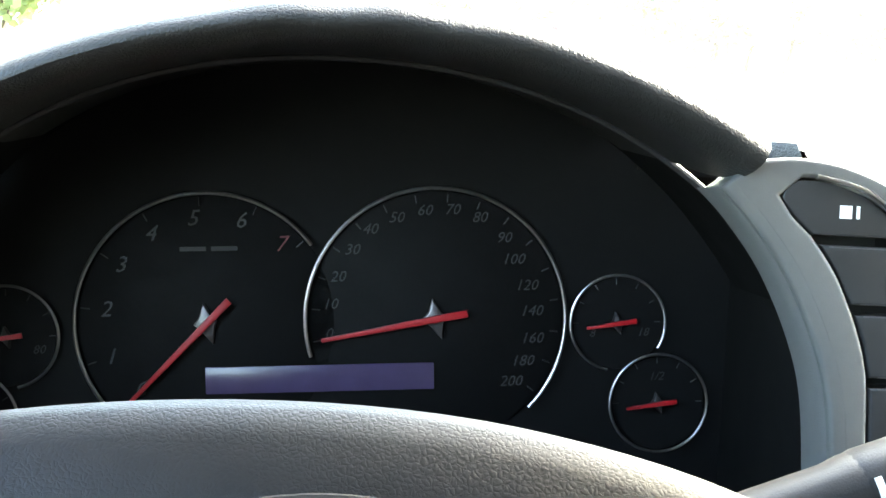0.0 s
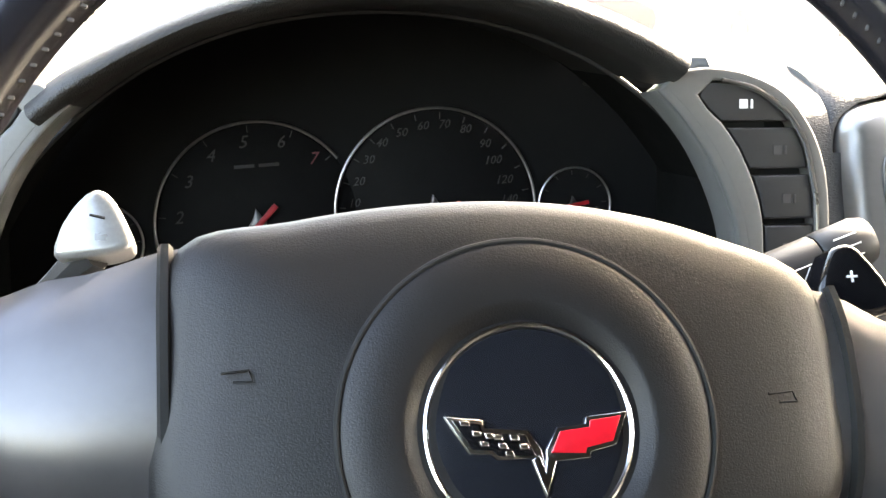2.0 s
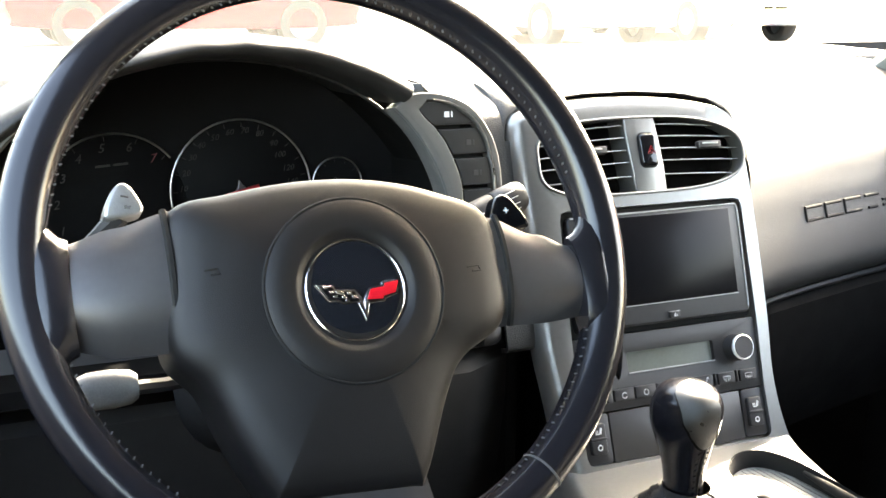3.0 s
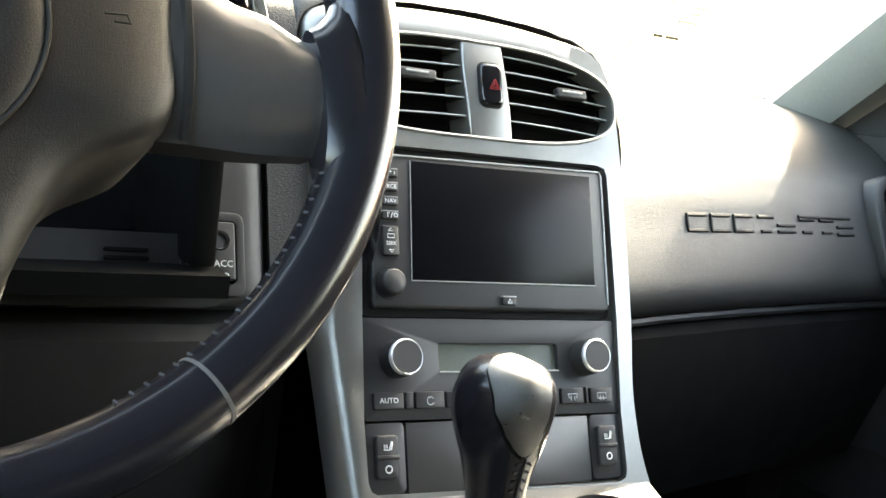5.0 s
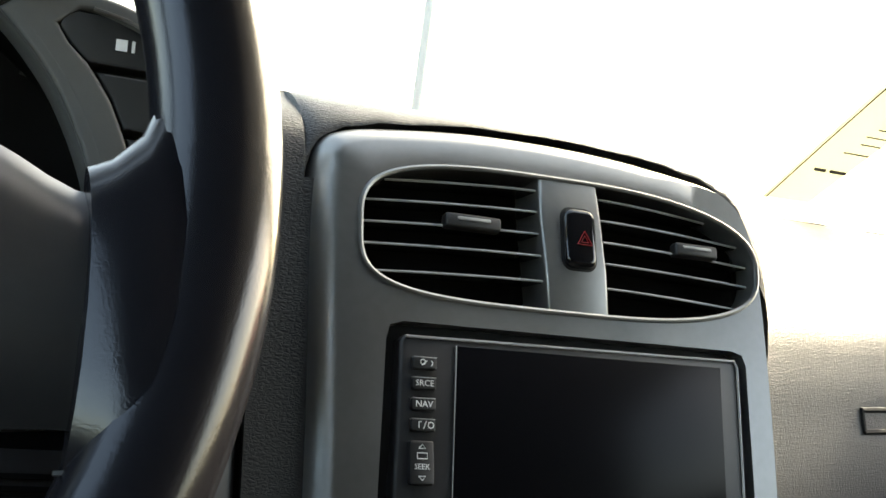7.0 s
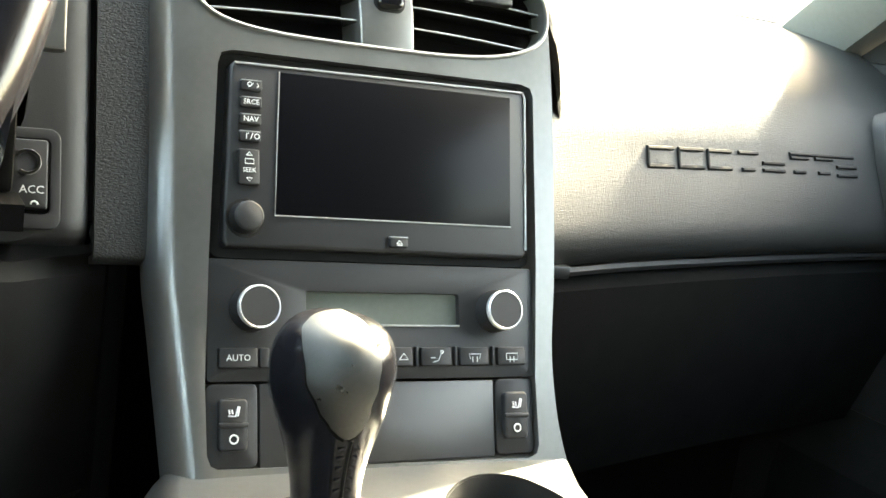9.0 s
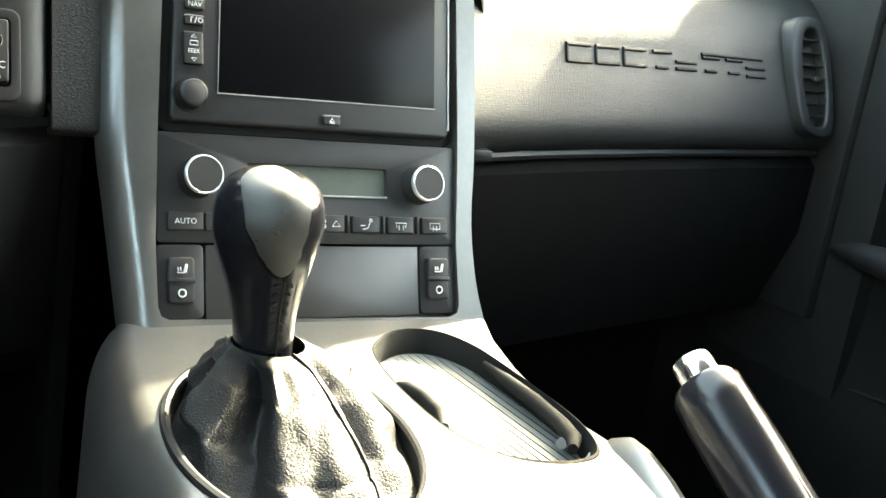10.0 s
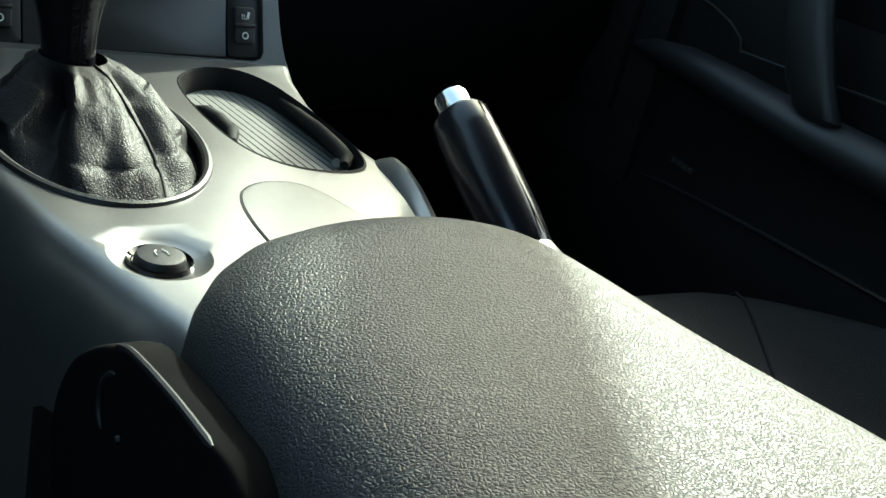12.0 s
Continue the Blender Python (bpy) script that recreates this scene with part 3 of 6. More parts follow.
def pillow(outline, holes, profile, weight):
    """A plate whose rim rolls back: rings drawn in from the outline by (inset, height), then a flat face with holes."""
    b = bmesh.new()
    pts = [Vector(p) for p in outline]
    k = len(pts)
    ins = []
    for i, p in enumerate(pts):
        d = (pts[(i + 1) % k] - pts[i - 1]).normalized()
        ins.append(Vector((-d.y, d.x)) * weight(p))
    turn = sum(pts[i].x * pts[(i + 1) % k].y - pts[(i + 1) % k].x * pts[i].y for i in range(k))
    if turn < 0:
        ins = [-n for n in ins]
    rows = [[b.verts.new((*(p + n * e), h)) for p, n in zip(pts, ins)] for e, h in profile]
    for a, c in zip(rows, rows[1:]):
        for i in range(k):
            j = (i + 1) % k
            b.faces.new((a[i], a[j], c[j], c[i]))
    top = profile[-1][1]
    edges = [b.edges.get((rows[-1][i], rows[-1][(i + 1) % k])) for i in range(k)]
    rims = []
    for hole in holes:
        vs = [b.verts.new((*p, top)) for p in hole]
        es = [b.edges.new((vs[i], vs[(i + 1) % len(vs)])) for i in range(len(vs))]
        edges += es
        rims += es
    bmesh.ops.triangle_fill(b, use_beauty=True, use_dissolve=False, edges=edges, normal=(0, 0, 1))
    for drop, grow in ((0.0015, 0.0), (0.016, 0.0)):                      # the openings' inner walls
        ret = bmesh.ops.extrude_edge_only(b, edges=rims)
        rims = [e for e in ret["geom"] if isinstance(e, bmesh.types.BMEdge)]
        for v in {v for e in rims for v in e.verts}:
            v.co.z -= drop
    return b


stack = thing("center_stack", STACK, "satin silver centre stack with twin air vents and a hazard button", "dashboard trim")
outline = [(-0.119, -0.150), (-0.1235, -0.105), (-0.130, -0.043), (-0.134, 0.0), (-0.1345, 0.09), (-0.1350, 0.15), (-0.1338, 0.190), (-0.1285, 0.2060), (-0.1160, 0.2132), (-0.094, 0.2172), (-0.050, 0.2215),
           (0.0, 0.2222), (0.050, 0.2188), (0.085, 0.2110), (0.103, 0.2020), (0.113, 0.1915), (0.1192, 0.174), (0.1215, 0.145), (0.1215, 0.08), (0.1185, 0.0), (0.1145, -0.05), (0.1160, -0.085), (0.121, -0.112), (0.130, -0.138), (0.140, -0.155)]
edge_pts = [tuple(p) for p in smooth_loop(outline, 5, closed=False)]
ROLL = [(0.0004, -0.0160), (0.0010, -0.0125), (0.0028, -0.0085), (0.0060, -0.0040), (0.0100, -0.0005), (0.0140, 0.0018), (0.0180, 0.0030)]
part("bezel", pillow(edge_pts, [oval, well], ROLL, lambda p: lerp(1.0, 0.22, min(1.0, max(0.0, (p.x - 0.055) / 0.045))) * (0.85 if p.y < 0.19 else 0.72)), M["silver"], stack, "satin silver painted bezel with rolled edges")
# black sheet put behind the bezel as the gap's shade
part("gap_shade_sheet", prism([(p[0] * 1.012, p[1] + (0.0075 + 0.004 * min(1, max(0, p[0] / 0.06)) if p[1] > 0.16 else 0)) for p in edge_pts if p[1] > 0.02], -0.045, -0.024, 0.003, 2), M["tunnel"], stack, "black sheet standing for the shaded gap round the silver")
part("well_back", box(-0.110, 0.110, -0.122, 0.121, -0.030, -0.022), M["dark"], stack)
part("lip", tube([(p[0], p[1], 0.0032) for p in oval], 0.0014, 8, True), M["silver"], stack)
strip = [(-0.0115, 0.1255), (0.0230, 0.1255), (0.0232, 0.150), (0.0215, 0.175), (0.0190, 0.1985), (-0.0150, 0.1985), (-0.0145, 0.175), (-0.0125, 0.150)]
part("center_strip", prism(strip, -0.03, 0.0035, 0.0022, 3), M["silver"], stack)
part("button_collar", prism(rounded(0.0205, 0.0340, 0.006, 5, 0.0068, 0.1655), -0.005, 0.0040, 0.0006, 2), M["dark"], stack)
hz = part("hazard_button", prism(rounded(0.0180, 0.0315, 0.005, 5, 0.0068, 0.1655), -0.005, 0.0075, 0.003, 3), M["gloss"], stack, "black button with a red warning triangle")
for k, w in ((1.0, 0.0008), (0.5, 0.0007)):
    tri = [(0.0082 + 0.0048 * k * math.cos(a), 0.1640 + 0.0048 * k * math.sin(a), 0.0078) for a in (math.pi / 2, math.pi * 7 / 6, math.pi * 11 / 6)]
    part("triangle", tube(tri, w * 0.5, 6, True), M["needle"], hz)

for side in (-1, 1):
    x_in = -0.0125 if side < 0 else 0.0225
    vent = part("air_vent", prism([(x_in, 0.127), *reversed([(p[0], p[1]) for p in oval if p[0] < -0.02]), (x_in, 0.196)] if side < 0 else
                                  [p for p in oval if p[0] > 0.022 and p[1] < 0.162] + [p for p in oval if p[0] > 0.022 and p[1] >= 0.162],
                                  -0.034, -0.030), M["dark"], stack, "black louvred air vent")
    for v, fall in ((0.1905, 0.0035), (0.1790, 0.0036), (0.1672, 0.0030), (0.1557, 0.0025), (0.1424, 0.0025)):
        x_out = vent_edge(v - fall, side) - side * 0.0012
        a, b = (x_in, x_out) if side > 0 else (x_out, x_in)

        def line(q, dv=0.0, dn=0.0):
            far = q if side > 0 else 1 - q
            return (lerp(a, b, q), v - fall * far ** 1.4 + dv, dn - 0.0040 * far ** 2)
        slat = loft([[line(q, dv, n) for dv, n in ((0.0007, -0.001), (0.0009, -0.0025), (0.0036, -0.022), (0.0026, -0.022), (-0.0007, -0.0025), (-0.0005, -0.001))]
                     for q in [i / 14 for i in range(15)]])
        sl = part("slat", slat, M["slat"], vent)
        part("bright_edge", tube([line(q, 0.0, -0.0008) for q in [i / 12 for i in range(13)]], 0.0006, 5), M["edge"], sl, "thin pale edge line")
    cx = -0.051 if side < 0 else 0.0795
    tab = box(cx - 0.0150 if side < 0 else cx - 0.0132, cx + 0.0150 if side < 0 else cx + 0.0132, 0.1645, 0.1718, -0.004, 0.003, 0.0015, 3)
    tb = part("tab", tab, M["black"], vent, "sliding tab with a silver insert")
    part("tab_insert", box(cx - 0.009, cx + 0.009, 0.1682, 0.1700, 0.0022, 0.0036, 0.0005), M["edge"], tb)

# navigation radio
radio = thing("navigation_radio", STACK, "black navigation radio with a blank dark screen", "car radio")
part("surround", prism(rounded(0.2005, 0.1145, 0.006, 4, 0.0005, 0.0575), -0.020, -0.004, 0.001), M["dark"], radio)
body = [(-0.0925, 0.0055), (0.0919, 0.0050), (0.0945, 0.008), (0.0985, 0.106), (0.0962, 0.1098), (-0.0870, 0.1085), (-0.0900, 0.1055), (-0.0944, 0.0085)]
part("body", prism(body, -0.006, 0.0045, 0.0022, 3), M["panel"], radio, "satin black radio body")
part("screen", prism([(-0.0653, 0.0235), (0.0836, 0.0240), (0.0868, 0.1045), (-0.0622, 0.1042)], 0.0035, 0.0049, 0.0003), M["screen"], radio, "dark glossy screen, switched off")
# highlights on the screen's and body's edges, drawn as pale tubes
part("trim_line", tube([(-0.0622, 0.1042, 0.0052), (-0.0655, 0.0233, 0.0052), (0.0838, 0.0237, 0.0052)], 0.00042, 6), M["edge"], radio, "edge highlight drawn as a thin pale line round the screen")
part("trim_line", tube([(-0.0875, 0.1070, 0.0050), (0.0955, 0.1085, 0.0050), (0.0972, 0.105, 0.0050), (0.0938, 0.010, 0.0048)], 0.0007, 6), M["edge"], radio)


def key(parent, x0, x1, y0, y1, z, text="", size=0.004, mat="button", proud=0.0028, shapes=()):
    b = part("button", prism(rounded(x1 - x0, y1 - y0, 0.0012, 3, (x0 + x1) / 2, (y0 + y1) / 2), z - 0.002, z + proud, 0.0008, 2), M[mat], parent)
    zt = z + proud + 0.0002
    if text:
        part("lettering", moved(lettering(text, size, 0.0001), Matrix.Translation(((x0 + x1) / 2, (y0 + y1) / 2, zt))), M["white"], b)
    for i, s in enumerate(shapes):
        part("pictogram", tube([(p[0], p[1], zt) for p in s], 0.00028, 5), M["white"], b)
    return b


zr = 0.0045
KX = -0.0788                                           # middle of the key column
rows = [0.0944, 0.0849, 0.0753, 0.0658]


def key_row(i, text="", size=0.0040, shapes=()):
    y = rows[i]
    return key(radio, KX - 0.0060 - 0.0003 * i, KX + 0.0060 - 0.0003 * i, y - 0.0027, y + 0.0027, zr, text, size,
               shapes=[[(KX + p[0], y + p[1]) for p in q] for q in shapes])


key_row(0, shapes=[[(-0.0018, -0.0012), (0.0008, 0.0010)], arc(-0.0012, 0.0004, 0.0012, 0, 330), arc(0.0022, 0.0, 0.0013, -60, 60)])
key_row(1, "SRCE", 0.0040)
key_row(2, "NAV", 0.0042)
key_row(3, shapes=[[(-0.0032, -0.0014), (-0.0032, 0.0014), (-0.0018, 0.0014)], [(-0.0010, -0.0018), (0.0004, 0.0018)], arc(0.0026, 0.0, 0.0014, 0, 360)])
# light on the keys' top edges put in as pale strips
for i in range(4):
    part("key_edge", box(KX - 0.0058 - 0.0003 * i, KX + 0.0058 - 0.0003 * i, rows[i] + 0.0025, rows[i] + 0.0030, zr, zr + 0.0030, 0.0002), M["edge"], radio)
sy = 0.0490
seek = key(radio, KX - 0.0075, KX + 0.0043, sy - 0.0098, sy + 0.0098, zr, "", 0.0036,
           shapes=[[(KX - 0.0033, sy + 0.0062), (KX - 0.0016, sy + 0.0080), (KX, sy + 0.0062), (KX - 0.0033, sy + 0.0062)],
                   [(KX - 0.0040, sy + 0.0016), (KX - 0.0040, sy + 0.0042), (KX + 0.0008, sy + 0.0042), (KX + 0.0008, sy + 0.0016), (KX - 0.0040, sy + 0.0016)],
                   [(KX - 0.0033, sy - 0.0062), (KX - 0.0016, sy - 0.0080), (KX, sy - 0.0062), (KX - 0.0033, sy - 0.0062)]])
part("lettering", moved(lettering("SEEK", 0.0036, 0.0001), Matrix.Translation((KX - 0.0016, sy - 0.0020, zr + 0.0030))), M["white"], seek)
VOL = Matrix.Translation((-0.0822, 0.0212, 0.002))
kn = part("knob", moved(lathe([(0, 0.0118), (0.0066, 0.0118), (0.0076, 0.0112), (0.0082, 0.0090), (0.0086, 0.003)], 36), VOL), M["cap"], radio, "round black volume knob")
part("knob_ring", moved(lathe([(0.0072, 0.0117), (0.0082, 0.0108), (0.0090, 0.0030), (0.0084, 0.0030), (0.0078, 0.0104)], 36), VOL), M["panel"], kn)
part("knob_well", moved(lathe([(0.0092, 0.0026), (0.0106, 0.0028), (0.0110, 0.0020)], 36), VOL), M["dark"], kn)
key(radio, 0.0025, 0.0137, 0.0083, 0.0140, zr, shapes=[[(0.0064, 0.0102), (0.0081, 0.0122), (0.0098, 0.0102), (0.0064, 0.0102)], [(0.0064, 0.0094), (0.0098, 0.0094)]])
# the eject key's lit edge, again a pale strip
part("eject_edge", box(0.0025, 0.0137, 0.0136, 0.0144, zr, zr + 0.0032, 0.0003), M["edge"], radio)

# climate control
climate = thing("climate_control", STACK, "black climate panel with two chrome-ringed knobs", "climate control")
part("panel", prism(rounded(0.2015, 0.0655, 0.002, 3, -0.0010, -0.0334), -0.020, 0.0, 0.001, 2, holes=[rounded(0.0955, 0.0185, 0.002, 3, 0.0015, -0.0265)]), M["panel"], climate)
part("display", box(-0.047, 0.050, -0.0362, -0.0168, -0.012, -0.0040), M["lcd"], climate, "grey-green display, switched off")
part("display_sill", tube([(-0.0460, -0.0360, 0.0004), (0.0490, -0.0360, 0.0004)], 0.0006, 6), M["edge"], climate)
for cx in (-0.0772, 0.0728):
    knob = part("knob", moved(lathe([(0, 0.0150), (0.0104, 0.0150), (0.0109, 0.0146), (0.0109, 0.0120)], 40), Matrix.Translation((cx, -0.0272, 0.0))), M["cap"], climate, "soft black turning knob")
    part("skirt", moved(lathe([(0.0112, 0.0130), (0.0122, 0.0100), (0.0126, 0.0)], 40), Matrix.Translation((cx, -0.0272, 0.0))), M["panel"], knob)
    part("chrome_ring", moved(lathe([(0.0103, 0.0147), (0.0109, 0.0152), (0.0117, 0.0143), (0.0118, 0.0120)], 40), Matrix.Translation((cx, -0.0272, 0.0))), M["knob_ring"], knob, "chrome knob ring")
fan = [arc(0.0015 + 0.0016 * dx, -0.0537 + 0.0016 * dy, 0.0011, 0, 360) for dx in (-1, 1) for dy in (-1, 1)]
key(climate, -0.0960, -0.0747, -0.0592, -0.0484, 0.0, "AUTO", 0.0048)
key(climate, -0.0735, -0.0680, -0.0592, -0.0484, 0.0)
key(climate, -0.0660, -0.0450, -0.0592, -0.0484, 0.0, shapes=[arc(-0.0555, -0.0545, 0.0026, 30, 330)])
key(climate, -0.0435, -0.0215, -0.0592, -0.0484, 0.0, shapes=[arc(-0.0325, -0.0545, 0.0026, 0, 360)])
key(climate, -0.0200, -0.0025, -0.0592, -0.0484, 0.0, shapes=[[(-0.014, -0.0527), (-0.0112, -0.0563), (-0.0084, -0.0527), (-0.014, -0.0527)]])
key(climate, -0.0026, 0.0172, -0.0592, -0.0484, 0.0, shapes=fan + [[(0.0085, -0.0555), (0.0113, -0.0519), (0.0141, -0.0555), (0.0085, -0.0555)]])
key(climate, 0.0226, 0.0421, -0.0592, -0.0484, 0.0, shapes=[[(0.030, -0.0570), (0.0335, -0.0560), (0.0350, -0.0525)], arc(0.0357, -0.0512, 0.0009, 0, 360), [(0.0285, -0.0545), (0.0315, -0.0545)]])
key(climate, 0.0480, 0.0670, -0.0592, -0.0484, 0.0, shapes=[[(0.0545, -0.0555), (0.0535, -0.0525), (0.0615, -0.0525), (0.0605, -0.0555)], [(0.0560, -0.0572), (0.0560, -0.0540)], [(0.0590, -0.0572), (0.0590, -0.0540)]])
key(climate, 0.0732, 0.0923, -0.0592, -0.0484, 0.0, shapes=[[(0.0790, -0.0560), (0.0790, -0.0522), (0.0865, -0.0522), (0.0865, -0.0560), (0.0790, -0.0560)], [(0.0815, -0.0575), (0.0815, -0.0540)], [(0.0840, -0.0575), (0.0840, -0.0540)]])
for x in (0.0200, 0.0452, 0.0702):
    part("rib", box(x - 0.0008, x + 0.0008, -0.0592, -0.0480, -0.001, 0.0026, 0.0005), M["button"], climate)

# seat heater switches and the storage lid between them
for side in (-1, 1):
    x0, x1 = (-0.1025, -0.0738) if side < 0 else (0.0722, 0.0985)
    sw = thing("seat_heater_switch", STACK, "black seat heater rocker switch", "switch", "seat heater switches")
    o = rounded(x1 - x0, 0.0445, 0.004, 4, (x0 + x1) / 2, -0.0893)
    part("plate", prism(o, -0.020, -0.0005, 0.0012, 2), M["panel"], sw)
    c = (x0 + x1) / 2 - (0.0002 if side < 0 else 0.0010)
    rk = part("rocker", prism(rounded(0.0160, 0.0275, 0.0028, 4, c, -0.0887), -0.004, 0.0035, 0.0016, 3), M["button"], sw, "two-way rocker with white marks")
    part("rocker_bar", box(c - 0.0083, c + 0.0083, -0.0902, -0.0874, 0.002, 0.0047, 0.001), M["button"], rk)
    part("pictogram", tube([(p[0], p[1], 0.0038) for p in arc(c, -0.0962, 0.0022, 0, 360, 14)], 0.0005, 6), M["white"], rk)
    for k, s in enumerate(([(c - 0.003, -0.0840), (c + 0.001, -0.0843), (c + 0.0025, -0.0790)], [(c - 0.0022, -0.0832), (c - 0.0026, -0.0808)],
                           [(c - 0.0006, -0.0832), (c - 0.0010, -0.0808)], [(c + 0.0032, -0.0792), (c + 0.0022, -0.0842)])):
        part("pictogram", tube([(p[0], p[1], 0.0038) for p in s], 0.0005, 5), M["white"], rk)
lid = thing("storage_lid", STACK, "satin grey pull-down storage lid below the climate panel", "storage lid")
part("lid", prism(rounded(0.1440, 0.0450, 0.001, 2, -0.0006, -0.0900), -0.020, -0.001, 0.0006, 2), M["door_satin"], lid)

# ---- centre console ----
def carve(ob, *cutters):
    """Cuts solids out of a mesh."""
    bpy.context.view_layer.update()
    for bm in cutters:
        me = bpy.data.meshes.new("cutter")
        bmesh.ops.recalc_face_normals(bm, faces=bm.faces)
        bm.to_mesh(me)
        bm.free()
        c = new("cutter", me)
        c.matrix_world = ob.matrix_world
        mod = ob.modifiers.new("cut", "BOOLEAN")
        mod.object, mod.operation, mod.solver = c, "DIFFERENCE", "EXACT"
        bpy.context.view_layer.update()
        done = bpy.data.meshes.new_from_object(ob.evaluated_get(bpy.context.evaluated_depsgraph_get()))
        ob.modifiers.clear()
        ob.data = done
        bpy.data.objects.remove(c)
    for p in ob.data.polygons:
        p.use_smooth = True
    ob.data.set_sharp_from_angle(angle=radians(35))
    return ob


def deck_z(y):
    return -0.3625 + 0.045 * (max(y, 0.02) - 0.20) + 0.10 * max(0.0, y - 0.325) ** 1.5


def deck_left(y):
    return float(np.interp(y, [-0.30, 0.0, 0.05, 0.10, 0.15, 0.22, 0.30, 0.36], [0.285, 0.283, 0.268, 0.252, 0.2430, 0.2405, 0.2480, 0.262]))


def deck_right(y):
    return float(np.interp(y, [-0.30, 0.08, 0.11, 0.145, 0.165, 0.19, 0.215, 0.263, 0.307, 0.36], [0.483, 0.485, 0.492, 0.499, 0.501, 0.497, 0.494, 0.498, 0.508, 0.528]))


CABIN = Matrix.Translation((0, 0, Z0))
console = thing("center_console", CABIN, "satin silver centre console between the seats", "console")
secs = []
for i in range(61):
    y = lerp(-0.30, 0.350, i / 60)
    z, l, r = deck_z(y), deck_left(y), deck_right(y)
    ring = [(l - 0.004, y, z - 0.30)]
    for k in range(9):
        a = math.pi / 2 * k / 8
        ring.append((l + 0.024 - 0.024 * math.cos(a), y, z - 0.050 + 0.050 * math.sin(a)))
    for k in range(1, 10):
        s = k / 10
        ring.append((lerp(l + 0.024, r - 0.008, s), y, z + 0.0008 * math.sin(math.pi * s)))
    for k in range(5):
        a = math.pi / 2 * k / 4
        ring.append((r - 0.008 + 0.008 * math.sin(a), y, z - 0.008 + 0.008 * math.cos(a)))
    ring.append((r, y, z - 0.30))
    secs.append(ring)
deck = part("deck", loft(secs), M["silver"], console, "satin silver painted deck")

cup_line = [(0.4093, 0.2873), (0.4238, 0.3095), (0.4458, 0.3221), (0.4678, 0.3182), (0.4818, 0.2960), (0.4873, 0.2641), (0.4903, 0.2254), (0.4903, 0.1838), (0.4788, 0.1538), (0.4518, 0.1485), (0.4248, 0.1606), (0.4088, 0.1896), (0.4043, 0.2399)]
cup = smooth_loop(cup_line, 5)
boot_loop = [Vector((0.3254 + 0.0612 * math.cos(a) + 0.005 * math.sin(a), 0.2000 + 0.0900 * math.sin(a))) for a in [2 * math.pi * i / 64 for i in range(64)]]


def sink(loop, depth, out=0.0):
    """A solid under a loop on the deck, from above it down to a depth."""
    c = sum(loop, Vector((0, 0))) / len(loop)
    rows = []
    for dz, k in ((0.03, 1.0), (-depth, 0.97)):
        rows.append([(c.x + (p.x - c.x) * k, c.y + (p.y - c.y) * k, deck_z(p.y) + dz) for p in loop])
    return loft(rows)


dish_c = Vector((0.3110, 0.0580))
dish = moved(lathe([(0.0, -0.0040), (0.015, -0.0040), (0.0225, -0.0016), (0.0275, 0.002), (0.028, 0.02), (0.0, 0.02)], 40), Matrix.Translation((dish_c.x, dish_c.y, deck_z(dish_c.y))))
carve(deck, sink(cup, 0.020), sink(boot_loop, 0.05), dish)


def on_deck(loop, dz, k=1.0, c=None):
    c = c or sum(loop, Vector((0, 0))) / len(loop)
    return [(c.x + (p.x - c.x) * k, c.y + (p.y - c.y) * k, deck_z(p.y) + dz) for p in loop]


M["mat"] = material("grey_rubber_mat", (0.19, 0.193, 0.18), 0.5, vary=0.08, scale=60, bump=0.15, bump_scale=1500)
holder = part("cup_holder", loft([on_deck(cup, 0.0006, 1.01), on_deck(cup, 0.0012, 0.985), on_deck(cup, -0.004, 0.965), on_deck(cup, -0.0185, 0.955)], caps=False), M["dark"], console, "black lined cup holder")
b = bmesh.new()
b.faces.new([b.verts.new(p) for p in on_deck(cup, -0.0150, 0.958)])
part("ribbed_mat", b, M["mat"], holder, "grey mat with fine diagonal ribs")
for i in range(24):
    x0 = 0.386 + i * 0.0056
    pts = [Vector((x0 + 0.022 * s, 0.335 - 0.180 * s)) for s in [k / 30 for k in range(31)]]
    c = sum(cup, Vector((0, 0))) / len(cup)

    def inside(p):
        n, hit = len(cup), False
        q = c + (p - c) / 0.95
        for j in range(n):
            a, e = cup[j], cup[(j + 1) % n]
            if (a.y > q.y) != (e.y > q.y) and q.x < (e.x - a.x) * (q.y - a.y) / (e.y - a.y) + a.x:
                hit = not hit
        return hit
    pts = [p for p in pts if inside(p)]
    if len(pts) > 2:
        part("rib", tube([(p.x, p.y, deck_z(p.y) - 0.0150) for p in pts], 0.00035, 5), M["dark"], holder)
for line, radii in (([(0.4103, 0.2563), (0.4153, 0.2515), (0.4193, 0.2380), (0.4193, 0.2186), (0.4133, 0.2041)], [0.003, 0.0052, 0.0055, 0.0050, 0.003]),
                    ([(0.4828, 0.2786), (0.4843, 0.2544), (0.4863, 0.2254), (0.4853, 0.1964), (0.4823, 0.1799), (0.4748, 0.1703)], [0.002, 0.0042, 0.0048, 0.0050, 0.0048, 0.003])):
    clip = part("clip", tube([(x, y, deck_z(y) - 0.005) for x, y in line], radii, 10), M["dark"], holder, "black sprung cup clip")
part("clip_tip", tube([(0.4805, 0.186, deck_z(0.186) - 0.010), (0.4765, 0.183, deck_z(0.183) - 0.009)], 0.0032, 8), M["mat"], holder)
